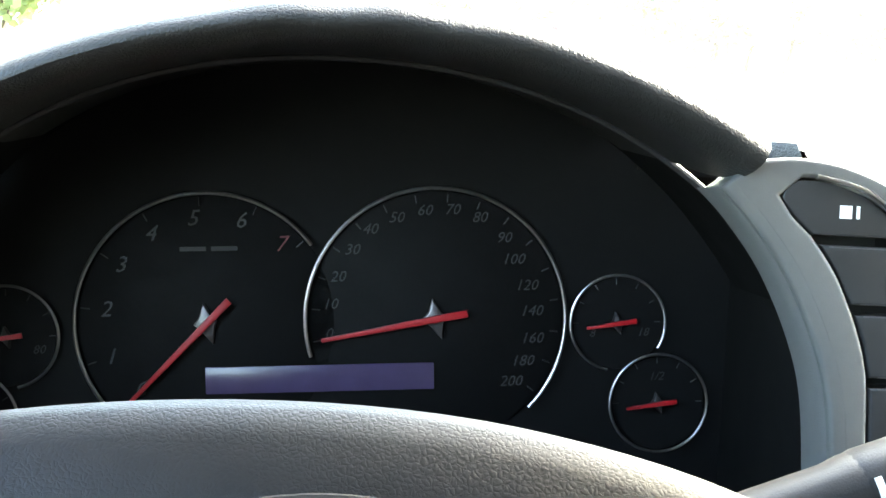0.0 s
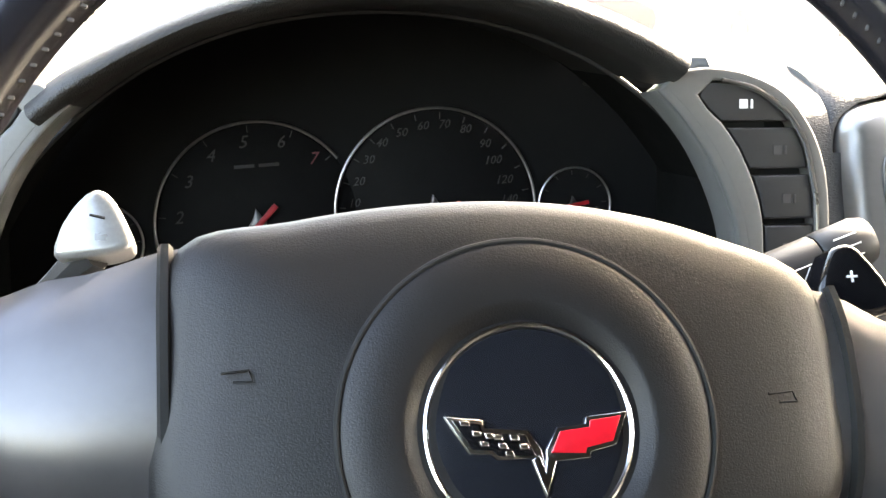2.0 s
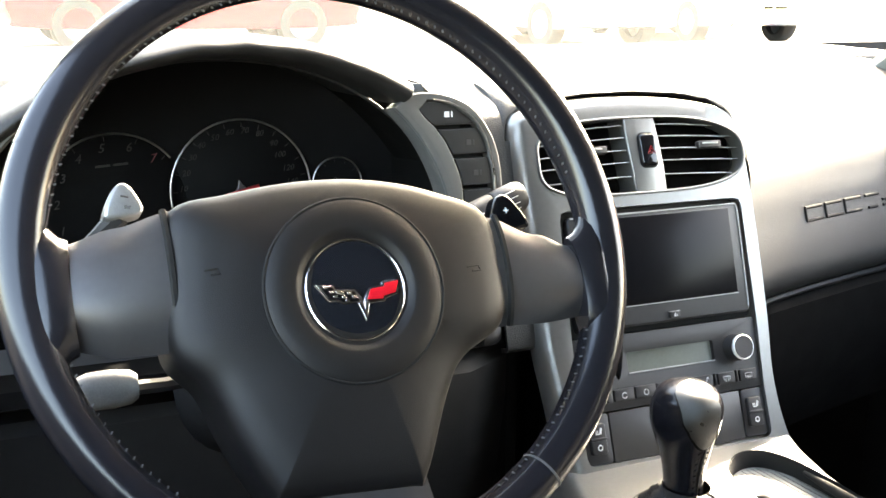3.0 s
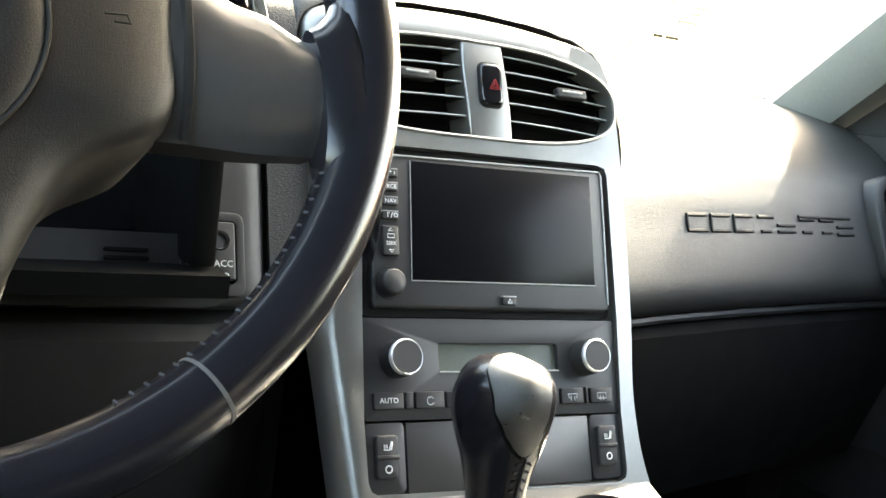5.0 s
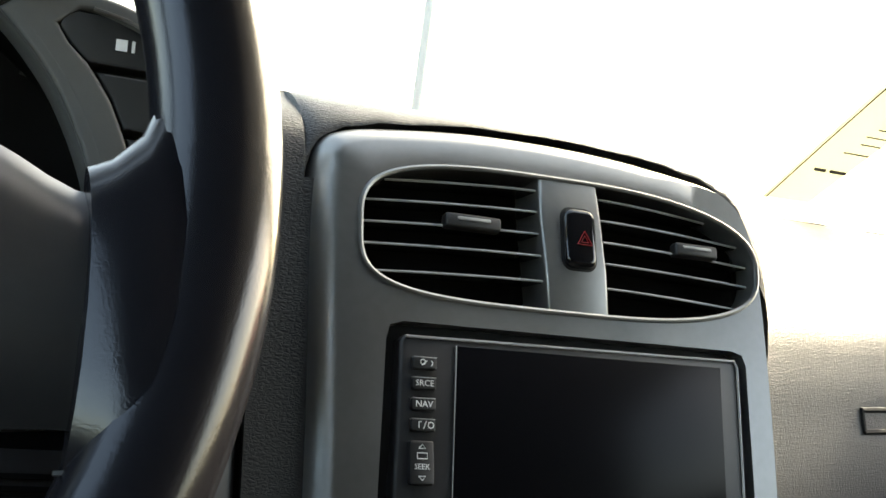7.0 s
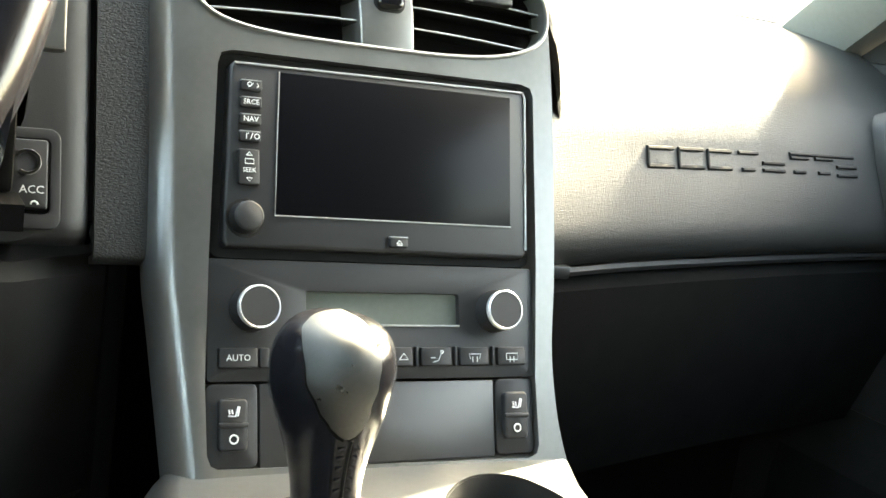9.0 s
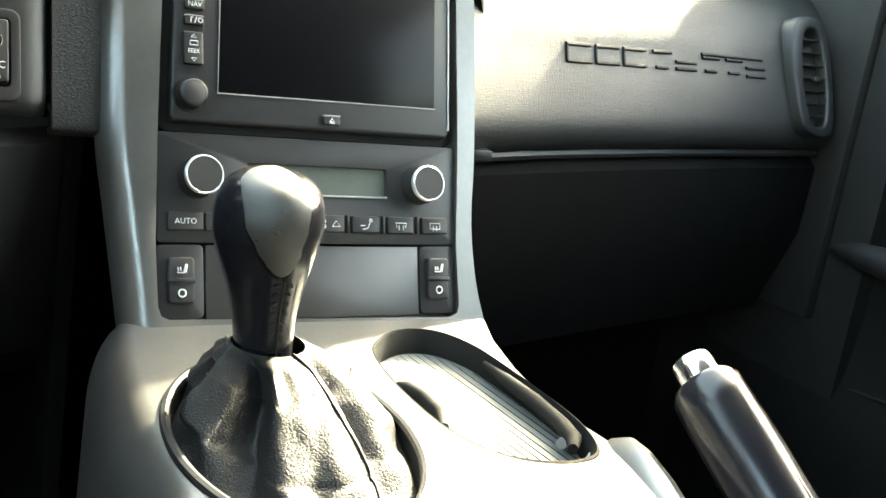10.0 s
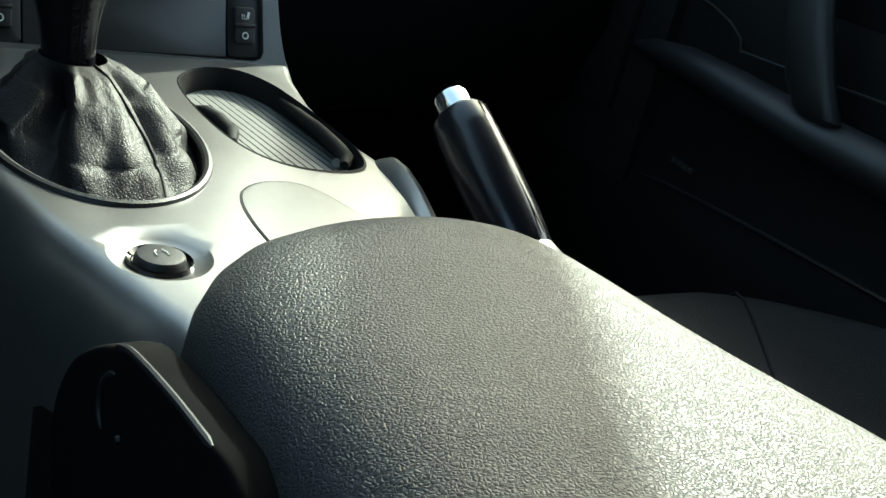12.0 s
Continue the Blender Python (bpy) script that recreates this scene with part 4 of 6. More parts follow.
ash = smooth_loop([(0.3773, 0.1132), (0.3848, 0.1258), (0.3988, 0.1340), (0.4138, 0.1345), (0.4258, 0.1272), (0.4358, 0.1065), (0.4458, 0.0707), (0.4558, 0.0265), (0.4578, -0.0635), (0.3738, -0.0635), (0.3713, 0.0265), (0.3713, 0.0736), (0.3733, 0.0968)], 4)
part("lighter_lid", loft([on_deck(ash, -0.004), on_deck(ash, 0.0008), on_deck(ash, 0.0016, 0.985), on_deck(ash, 0.0017, 0.9)]), M["silver"], console, "silver lighter lid with a thin gap")
part("lid_gap", tube(on_deck(ash, 0.0006, 1.006), 0.0007, 6, True), M["dark"], console)
tcs = part("traction_button", moved(lathe([(0, 0.0016), (0.0090, 0.0015), (0.0112, 0.0010), (0.0122, -0.0006), (0.0126, -0.006)], 36), Matrix.Translation((dish_c.x, dish_c.y, deck_z(dish_c.y)))), M["button"], console, "round black push button in a dish")
part("button_ring", moved(lathe([(0.0132, -0.003), (0.0155, -0.001), (0.0165, -0.0045), (0.0128, -0.0052)], 36), Matrix.Translation((dish_c.x, dish_c.y, deck_z(dish_c.y)))), M["gloss"], tcs)
for k in (-1, 1):
    part("pictogram", tube([(dish_c.x + k * 0.003, dish_c.y - 0.003 + 0.002 * i, deck_z(dish_c.y) + 0.0019) for i in range(3)] + [(dish_c.x + k * 0.0015, dish_c.y + 0.003, deck_z(dish_c.y) + 0.0019)], 0.0004, 5), M["white"], tcs)
part("corner_lip", loft([[(x + a, y, deck_z(y) + z) for a, z in ((-0.020, -0.014), (0.006, -0.014), (0.0055, h - 0.004), (0.003, h - 0.001), (-0.001, h), (-0.006, h - 0.003), (-0.010, -0.0006 + 0.0 * h))]
                          for x, y, h in ((0.4980, 0.167, 0.001), (0.4995, 0.1555, 0.0075), (0.4980, 0.139, 0.0085), (0.4930, 0.114, 0.0065), (0.4860, 0.088, 0.0030), (0.4810, 0.066, -0.004))]), M["silver"], console, "raised silver lip at the hand brake's slot")
part("side_carpet", box(0.262, 0.290, -0.45, 0.36, -0.76, -0.445, 0.006), M["carpet"], console)

# ---- gear shifter ----
shifter = thing("gear_shifter", CABIN, "leather gear shifter with a silver-faced knob and folded boot", "gear shifter")
part("boot_ring", tube(on_deck(boot_loop, 0.0004), 0.0028, 8, True), M["black"], shifter, "black ring round the boot")
PR = [(-0.3340, 0.0148), (-0.3240, 0.0152), (-0.3110, 0.0163), (-0.2970, 0.0192), (-0.2850, 0.0226), (-0.2750, 0.0252), (-0.2650, 0.0266), (-0.2570, 0.0266), (-0.2490, 0.0247), (-0.2432, 0.0211), (-0.2394, 0.0158), (-0.2375, 0.0088), (-0.2370, 0.0)]


PR = [tuple(q) for q in smooth_loop(PR, 8, False)]


def knob_at(p, a, grow=0.0):
    k = p * (len(PR) - 1)
    i = min(int(k), len(PR) - 2)
    z, r = lerp(PR[i][0], PR[i + 1][0], k - i), max(0.0, lerp(PR[i][1], PR[i + 1][1], k - i))
    r += grow * min(1.0, r / 0.006)
    cx = lerp(0.3200, 0.3125, min(1, (z + 0.330) / 0.06))
    cy = lerp(0.2405, 0.2325, min(1, (z + 0.330) / 0.08))
    return Vector((cx + r * math.cos(a), cy + 1.12 * r * math.sin(a), z + grow))


rows = [[knob_at(p / 60, 2 * math.pi * j / 72) for j in range(72)] for p in range(60)]
knob = part("knob", loft(rows), M["rim"], shifter, "black leather knob")


def plate_pt(s, t, grow=0.0016):
    p = lerp(0.335, 1.0, s)
    w = radians(curve([(0.335, 2), (0.352, 10), (0.385, 16), (0.44, 22), (0.55, 30), (0.70, 36), (0.80, 42), (0.90, 47), (1.0, 52)], p))
    return knob_at(p, radians(curve([(0.335, -95), (0.60, -105), (0.80, -116), (1.0, -119)], p)) + w * (2 * t - 1), grow)


def knob_at_edge(s, q):
    """A line just outside the plate's edge, on the leather."""
    return Vector(plate_pt(s, 1.02 if q else -0.02, 0.0002))


plate = part("face_plate", grid(plate_pt, 60, 36, 0.0008), material("dotted_silver_plate", (0.11, 0.11, 0.108), 0.30, metal=0.9, vary=0.08, scale=60, bump=0.5, bump_scale=1700, kind="leather"), knob, "silver textured face plate")
for q in (0, 1):
    part("plate_groove", tube([knob_at_edge(0.74 * i / 60, q) for i in range(61)], 0.0009, 8), M["tunnel"], plate)
part("seam", tube([knob_at(lerp(0.0, 0.33, i / 14), radians(-88), 0.0003) for i in range(15)], 0.0007, 6), M["dark"], knob)
st = bmesh.new()
for i in range(9):
    for k in (-1, 1):
        q = knob_at(lerp(0.02, 0.30, i / 8), radians(-88 + 9 * k), 0.0003)
        bmesh.ops.create_cube(st, size=1, matrix=Matrix.Translation(q) @ Matrix.Rotation(radians(25 * k), 4, "Y") @ Matrix.Diagonal((0.0034, 0.001, 0.0011, 1)))
tagged(part("stitching", st, M["rim"], knob), kind="stuff")
random.seed(5)
NL = 40
NA = 128
FOLDS = [(4.70, 0.42, 0.0085), (5.30, 0.10, -0.0050), (5.52, 0.14, 0.0050), (5.85, 0.10, -0.0045), (6.15, 0.22, 0.0040), (3.78, 0.27, -0.0220), (4.28, 0.12, 0.0060), (3.18, 0.14, 0.0060), (2.80, 0.16, -0.0060), (2.2, 0.3, 0.0050), (1.2, 0.4, 0.0040)]
BASE = Vector((0.3254, 0.2000))


def boot_pt(i, j):
    """Leather that falls from the knob's neck in deep folds to the ring, turned in at the foot."""
    s, a = i / NL, 2 * math.pi * j / NA
    c = Vector((0.3226, 0.2400)).lerp(BASE, s ** 0.85)
    rx = curve([(0, 0.0190), (0.10, 0.0235), (0.35, 0.0330), (0.7, 0.0485), (1, 0.0590)], s)
    ry = curve([(0, 0.0200), (0.10, 0.0250), (0.35, 0.0400), (0.7, 0.0665), (1, 0.0875)], s)
    z = curve([(0, -0.3290), (0.10, -0.3310), (0.35, -0.339), (0.75, -0.358), (0.92, -0.3695), (1, -0.376)], s)
    e = math.sin(math.pi * min(1, max(0, s * 1.02 - 0.02))) ** 0.75
    k = 0.0
    for at_, width, deep in FOLDS:
        d = (a + 0.16 * (s - 0.5) - at_ + math.pi) % (2 * math.pi) - math.pi
        k += deep * math.exp(-(d / width) ** 2)
    k += 0.0009 * math.sin(19 * a + 9 * s) + 0.0014 * math.sin(7 * a - 13 * s) * s
    pinch = 0.0035 * math.exp(-((s - 0.82) / 0.10) ** 2) * math.sin(9 * a + 1.0)
    k = k * e + pinch
    y = c.y + (ry + k) * math.sin(a)
    z += (deck_z(y) + 0.3625) * s + 0.55 * k * (1 - 0.6 * s)
    z += 0.0010 * noise.noise(Vector((math.cos(a) * 9, math.sin(a) * 9, s * 14))) * e
    return (c.x + (rx + k) * math.cos(a) + 0.005 * s * math.sin(a), y, z)


boot = part("boot", loft([[boot_pt(i, j) for j in range(NA)] for i in range(NL + 1)], caps=False), M["boot"], shifter, "soft folded black leather boot")
part("boot_seam", tube([Vector(boot_pt(i, 103)) + Vector((0, 0, 0.0006)) for i in range(NL)], 0.0007, 5), M["dark"], boot)
part("boot_lining", loft([on_deck(boot_loop, -0.001, 0.985), on_deck(boot_loop, -0.012, 0.95), on_deck(boot_loop, -0.030, 0.90)], caps=False), M["boot"], shifter)

# ---- hand brake ----
brake = thing("hand_brake", frame_of((0.538, 0.059, Z0 - 0.378), (0, -0.49, 0.872), (1, 0, 0)), "black leather hand brake lever with a bright button", "hand brake")
hb = []
for n, r, q in ((-0.10, 0.010, 1.0), (-0.03, 0.0115, 1.0), (0.0, 0.0145, 1.1), (0.02, 0.0158, 1.1), (0.055, 0.0162, 1.12), (0.085, 0.0160, 1.12), (0.100, 0.0158, 1.1), (0.1035, 0.0140, 1.1)):
    hb.append([(1.18 * r * q * math.cos(a), 1.18 * r * math.sin(a), n) for a in [2 * math.pi * k / 28 for k in range(28)]])
grip = part("grip", loft(hb), M["rim"], brake, "smooth black leather grip")
part("button", moved(lathe([(0.0122, 0.10), (0.0122, 0.116), (0.0114, 0.119), (0.0085, 0.1205), (0.0, 0.1210)], 28), Matrix.Translation((0.001, 0, 0))), M["chrome"], brake, "bright release button")
part("grip_seam", tube([(0.0203, 0.002, n) for n in (0.0, 0.03, 0.06, 0.10)], 0.0006, 5), M["dark"], grip)
part("collar", lathe([(0.0138, -0.035), (0.0195, -0.030), (0.0200, -0.012), (0.0176, -0.002)], 24), M["silver"], brake, "grey collar")
part("gaiter", loft([[(r * math.cos(a), r * 0.9 * math.sin(a), n) for a in [2 * math.pi * k / 20 for k in range(20)]] for n, r in ((-0.10, 0.026), (-0.08, 0.021), (-0.065, 0.0225), (-0.05, 0.0165), (-0.036, 0.014))]), M["boot"], brake)

# ---- armrest ----
arm = thing("armrest", CABIN, "padded armrest in heavily grained black leather", "armrest")
arm_line = [(0.2755, -0.0800), (0.2795, -0.0480), (0.2915, -0.0180), (0.3125, 0.0060), (0.3395, 0.0205), (0.3745, 0.0290), (0.4125, 0.0315), (0.4465, 0.0265), (0.4725, 0.0120), (0.4850, -0.0100), (0.4915, -0.0450), (0.4960, -0.0850), (0.5025, -0.1250),
            (0.5115, -0.1650), (0.5205, -0.2100), (0.5245, -0.3000), (0.5245, -0.4500), (0.5205, -0.7000), (0.4995, -0.7450), (0.4045, -0.7550), (0.2945, -0.7450), (0.2695, -0.7000), (0.2645, -0.4000), (0.2665, -0.2400), (0.2705, -0.1400)]
loop = smooth_loop(arm_line, 6)
ac = Vector((0.40, -0.36))
rows = []
for d, z in ((0.010, -0.425), (0.001, -0.400), (0.0, -0.375), (0.0015, -0.358), (0.005, -0.346), (0.011, -0.337), (0.021, -0.3295), (0.036, -0.3245), (0.055, -0.3215), (0.080, -0.3200), (0.098, -0.3195)):
    rows.append([(ac.x + (p.x - ac.x) * (1 - d / 0.118), ac.y + (p.y - ac.y) * (1 - d / 0.385), z) for p in loop])
part("cushion", loft(rows), M["leather"], arm, "heavily grained leather cushion")
part("base", loft([[(ac.x + (p.x - ac.x) * 0.95, ac.y + (p.y - ac.y) * 0.97, z) for p in loop] for z in (-0.76, -0.42)]), M["dark"], arm)
latch = thing("seat_belt_buckle", CABIN, "black plastic belt buckle beside the console", "buckle")
BK = frame_of((0.262, 0, 0), (0, -1, 0), (0, 0, 1))
shell_line = [tuple(p) for p in smooth_loop([(-0.036, -0.430), (-0.030, -0.412), (-0.018, -0.394), (0.003, -0.377), (0.024, -0.365), (0.040, -0.3590), (0.078, -0.3545), (0.105, -0.3530), (0.130, -0.3535), (0.150, -0.372), (0.150, -0.47), (0.0, -0.48), (-0.036, -0.455)], 4)]
part("body", moved(prism(shell_line, -0.014, 0.002, 0.003, 3), BK), M["tunnel"], latch)
# highlight along the buckle's top, put in as a lighter rod
part("edge", moved(tube([(*p, 0.0008) for p in smooth_loop([(0.024, -0.3655), (0.040, -0.3595), (0.078, -0.3550), (0.112, -0.3535)], 5, False)], [0.0006] + [0.0017] * 14 + [0.0008], 8), BK), M["panel"], latch, "lighter rod drawn as the top edge's highlight")
part("recess", moved(tube([(*p, 0.0022) for p in arc(0.036, -0.392, 0.020, 110, 225, 12, 0.9)], [0.0004] + [0.0013] * 11 + [0.0004], 6), BK), M["panel"], latch)
part("rivet", moved(lathe([(0, 0.0042), (0.0014, 0.0036), (0.002, 0.002)], 12), BK @ Matrix.Translation((0.040, -0.398, 0))), M["panel"], latch)

# ---- passenger seat ----
seat = thing("passenger_seat", CABIN, "black leather passenger bucket seat", "car seat")


def seat_pt(s, t):
    x = lerp(0.560, 1.030, s)
    e = abs(2 * s - 1)
    y = lerp(0.245, -0.46, t) - (0.16 * max(0.0, e - 0.35) ** 2.2 / 0.65 ** 2.2 + 0.02 * e * e) * (1 - t)
    z = -0.490 + 0.018 * max(0, (e - 0.45) / 0.55) ** 1.5 - 0.05 * t - 0.09 * max(0, (e - 0.90) / 0.10) ** 2
    z -= 0.12 * max(0, 1 - t / 0.10) ** 2.4
    return (x, y, z)


def seam_pt(q, side):
    """The sewn line between the middle and a bolster, drawn in towards the back."""
    s = 0.5 + side * curve([(0.0, 0.27), (0.5, 0.0), (1.0, -0.04)], q) * 1.0 if side > 0 else 0.5 - curve([(0.0, 0.30), (1.0, 0.26)], q)
    return Vector(seat_pt(s, lerp(0.05, 0.75, q))) + Vector((0, 0, 0.0008))


part("cushion", grid(seat_pt, 48, 30, 0.01), M["seat"], seat, "black leather cushion with raised bolsters")
part("base", box(0.60, 0.99, -0.50, 0.08, -0.76, -0.56, 0.02), M["dark"], seat)
for side in (-1, 1):
    part("piping", tube([seam_pt(q / 24, side) for q in range(25)], 0.0016, 6), M["dark"], seat)
part("backrest", loft([[(0.795 + w * math.copysign(abs(math.cos(q)) ** 0.6, math.cos(q)), y + 0.06 * math.sin(q), z) for q in [2 * math.pi * k / 28 for k in range(28)]]
                       for y, z, w in ((-0.52, -0.47, 0.22), (-0.58, -0.30, 0.235), (-0.66, -0.05, 0.23), (-0.70, 0.08, 0.17), (-0.72, 0.17, 0.11))]), M["seat"], seat)
seat_d = copy_thing(seat, Matrix.Translation((-0.795, -0.40, Z0 - 0.03)))
tagged(seat_d, "black leather driver's bucket seat", "car seat")

# ---- passenger door ----
M["door"] = material("door_skin", (0.0050, 0.0050, 0.0050), 0.7, spec=0.18, vary=0.15, scale=30, bump=0.2, bump_scale=1100)
door = thing("passenger_door", CABIN, "black passenger door panel with pull handle and armrest", "car door")
part("upper_panel", loft([[(1.10 + a, y, z) for a, z in ((0.006, -0.088), (0.0, -0.10), (0.002, -0.17), (0.010, -0.235), (0.016, -0.262), (0.07, -0.262), (0.07, -0.088))] for y in (0.72, 0.3, -0.2, -0.9)]), M["door"], door)
part("lower_panel", loft([[(1.10 + a, y, z) for a, z in ((0.012, -0.2630), (0.004, -0.30), (0.010, -0.42), (0.0, -0.50), (-0.012, -0.525), (-0.02, -0.56), (-0.02, -0.75), (0.07, -0.75), (0.07, -0.2630))] for y in (0.72, 0.3, -0.2, -0.9)]), M["door"], door)
part("trim_line", tube([(1.1000, 0.5870, -0.2750), (1.1000, 0.5280, -0.2650), (1.1000, 0.4170, -0.2410), (1.1000, 0.3670, -0.2350), (1.1000, 0.0870, -0.2200), (1.1000, -0.5130, -0.2150)], 0.0013, 8), M["tunnel"], door)
part("armrest", tube([(1.0920, 0.5470, -0.3670), (1.0800, 0.5070, -0.3610), (1.0720, 0.4470, -0.3570), (1.0660, 0.3670, -0.3610), (1.0620, 0.2670, -0.3690), (1.0600, 0.0870, -0.3750), (1.0600, -0.4630, -0.3750)], [0.006, 0.016, 0.022, 0.026, 0.028, 0.030, 0.030], 16, flat=0.8), M["black"], door, "rounded black armrest ridge")
part("recess_edge", tube([(1.1040, 0.5270, -0.2850), (1.1000, 0.4600, -0.2940), (1.0980, 0.4270, -0.3030), (1.0970, 0.4050, -0.3150), (1.0960, 0.3990, -0.3280), (1.0940, 0.3290, -0.3260), (1.0940, 0.1870, -0.3200)], 0.0014, 8), M["panel"], door)
part("pocket_edge", tube([(1.0960, 0.4870, -0.5070), (1.0960, 0.4440, -0.5020), (1.0960, 0.3660, -0.4990), (1.0960, 0.2950, -0.4970), (1.0960, 0.0870, -0.4950), (1.0960, -0.3130, -0.4950)], [0.001] + [0.0022] * 5, 8), M["panel"], door)
hand = []
for y, z, w, x, d in ((0.3250, -0.160, 0.018, 1.062, 0.010), (0.3200, -0.185, 0.024, 1.052, 0.012), (0.3050, -0.225, 0.027, 1.046, 0.012), (0.2850, -0.275, 0.029, 1.043, 0.012), (0.2620, -0.325, 0.031, 1.044, 0.012), (0.2480, -0.347, 0.029, 1.048, 0.012), (0.2440, -0.357, 0.020, 1.054, 0.009)):
    hand.append([(x + d * math.sin(q), y + w * math.copysign(abs(math.cos(q)) ** 0.7, math.cos(q)), z) for q in [2 * math.pi * k / 20 for k in range(20)]])
pull = part("pull_handle", loft(hand), M["black"], door, "broad satin black pull handle")
PL = frame_of((1.0420, 0.3160, -0.2070), (0, -1, 0), (0.20, 0.28, 1))
cap = part("release_plate", moved(prism([tuple(p) for p in smooth_loop([(-0.018, -0.020), (0.018, -0.022), (0.022, -0.002), (0.016, 0.018), (-0.008, 0.022), (-0.019, 0.010)], 4)], -0.010, 0.003, 0.002), PL), M["silver"], pull, "silver release plate")
part("release_button", moved(lathe([(0, 0.008), (0.0075, 0.0075), (0.0100, 0.005), (0.0105, 0.0)], 24), PL), M["gloss"], cap)
sw = part("lock_switch", moved(prism(rounded(0.026, 0.034, 0.004), -0.004, 0.004, 0.0015), frame_of((1.1005, 0.4120, -0.1750), (0, -1, 0), (0, 0, 1))), M["gloss"], door)
part("switch_face", moved(prism(rounded(0.016, 0.024, 0.003), 0.003, 0.0055, 0.001), frame_of((1.1005, 0.4120, -0.1750), (0, -1, 0), (0, 0, 1))), M["silver"], sw)
BD = frame_of((1.0995, 0.4280, -0.4740), (0, -1, -0.10), (0, -0.10, 1))
bd = part("badge", moved(box(-0.019, 0.019, -0.004, 0.004, 0, 0.0016, 0.0006), BD), M["black"], door, "small badge of plain grey bars")
for i in range(4):
    part("bar", moved(box(-0.0175 + 0.009 * i, -0.0105 + 0.009 * i, -0.0026, 0.0026, 0.0014, 0.0022, 0.0003), BD), M["spoke"], bd)
part("speaker_grille", moved(lathe([(0, 0.004), (0.075, 0.003), (0.085, 0.0), (0.085, -0.01)], 40), frame_of((1.098, 0.30, -0.60), (0, -1, 0), (0, 0, 1))), M["dark"], door)
part("panel_seam", tube([(1.0995, 0.575, -0.148), (1.0995, 0.535, -0.153), (1.0995, 0.500, -0.163), (1.0995, 0.471, -0.187), (1.0995, 0.455, -0.215), (1.1000, 0.443, -0.245)], 0.0014, 6), M["dark"], door)

# ---- steering wheel ----
wheel = thing("steering_wheel", WHEEL, "worn black leather steering wheel with satin grey spokes", "steering wheel")
RIM = 0.168


def rim_ring(a0, a1, n, r_in, r_n):
    secs = []
    for i in range(n + 1):
        a = lerp(a0, a1, i / n)
        c, s = math.cos(a), math.sin(a)
        secs.append([((RIM + r_in * math.cos(q)) * c, (RIM + r_in * math.cos(q)) * s, r_n * math.sin(q) + 0.001 * math.cos(2 * q))
                     for q in [2 * math.pi * k / 22 for k in range(22)]])
    return loft(secs)


rim = part("rim", rim_ring(0, 2 * math.pi, 160, 0.0128, 0.0152), M["rim"], wheel, "worn black leather rim")
for a in (-130, -54, 24, 156):
    part("leather_seam", rim_ring(radians(a - 0.25), radians(a + 0.25), 1, 0.01305, 0.01545), M["stitch"] if a < 0 else M["rim"], rim)
stitches = bmesh.new()
for i in range(176):
    a = 2 * math.pi * i / 176
    d = (math.degrees(a) + 180) % 360 - 180
    if abs(d) < 14 or abs(d) > 166 or -118 < d < -64:
        continue
    m = Matrix.Translation((0.1560 * math.cos(a), 0.1560 * math.sin(a), 0.0055)) @ Matrix.Rotation(a + 0.45, 4, "Z")
    bmesh.ops.create_cube(stitches, size=1, matrix=m @ Matrix.Diagonal((0.0032, 0.0008, 0.0008, 1)))
tagged(part("stitching", stitches, M["stitch"], rim, "coarse grey stitches along the inner edge"), kind="stuff")

# airbag pad: rings of the outline drawn in towards the middle
pad_line = [(-0.0925, 0.0310), (-0.0985, -0.002), (-0.100, -0.042), (-0.084, -0.064), (-0.074, -0.092), (-0.060, -0.122), (-0.050, -0.1275), (0.014, -0.1315),
            (0.026, -0.128), (0.046, -0.086), (0.060, -0.066), (0.088, -0.049), (0.0935, -0.020), (0.0885, 0.0160), (0.060, 0.0308), (0.031, 0.0390), (0.002, 0.0425), (-0.030, 0.0421), (-0.062, 0.0380)]
pad_loop = smooth_loop(pad_line, 5)
mid = Vector((-0.003, -0.030))
secs = []
for k, n in ((0.98, -0.045), (1.0, -0.012), (1.0, 0.002), (0.990, 0.0085), (0.965, 0.0135), (0.91, 0.0170), (0.80, 0.0190), (0.66, 0.0208), (0.50, 0.0215), (0.33, 0.0219), (0.16, 0.0221), (0.03, 0.0222)):
    secs.append([(mid.x + (p.x - mid.x) * k, mid.y + (p.y - mid.y) * k, n) for p in pad_loop])
skin = loft(secs)
for _ in range(14):
    bmesh.ops.smooth_vert(skin, verts=[v for v in skin.verts if v.co.z > 0.012], factor=0.5, use_axis_z=True)
hub = part("airbag_pad", skin, M["hub"], wheel, "grained dark airbag pad")
HC = (-0.002, -0.0232)


def pad_ring(r, z, w, mat, name, label="", owner=None):
    return part(name, tube([(HC[0] + r * math.cos(a), HC[1] + r * math.sin(a), z) for a in [2 * math.pi * i / 72 for i in range(72)]], w, 8, True), M[mat], owner or hub, label)


def pad_z(x, y):
    """Height of the pad's face."""
    e = math.hypot((x - mid.x) / 0.092, (y - mid.y) / 0.075)
    return 0.0215 - 0.0035 * max(0.0, e - 0.45) ** 1.5


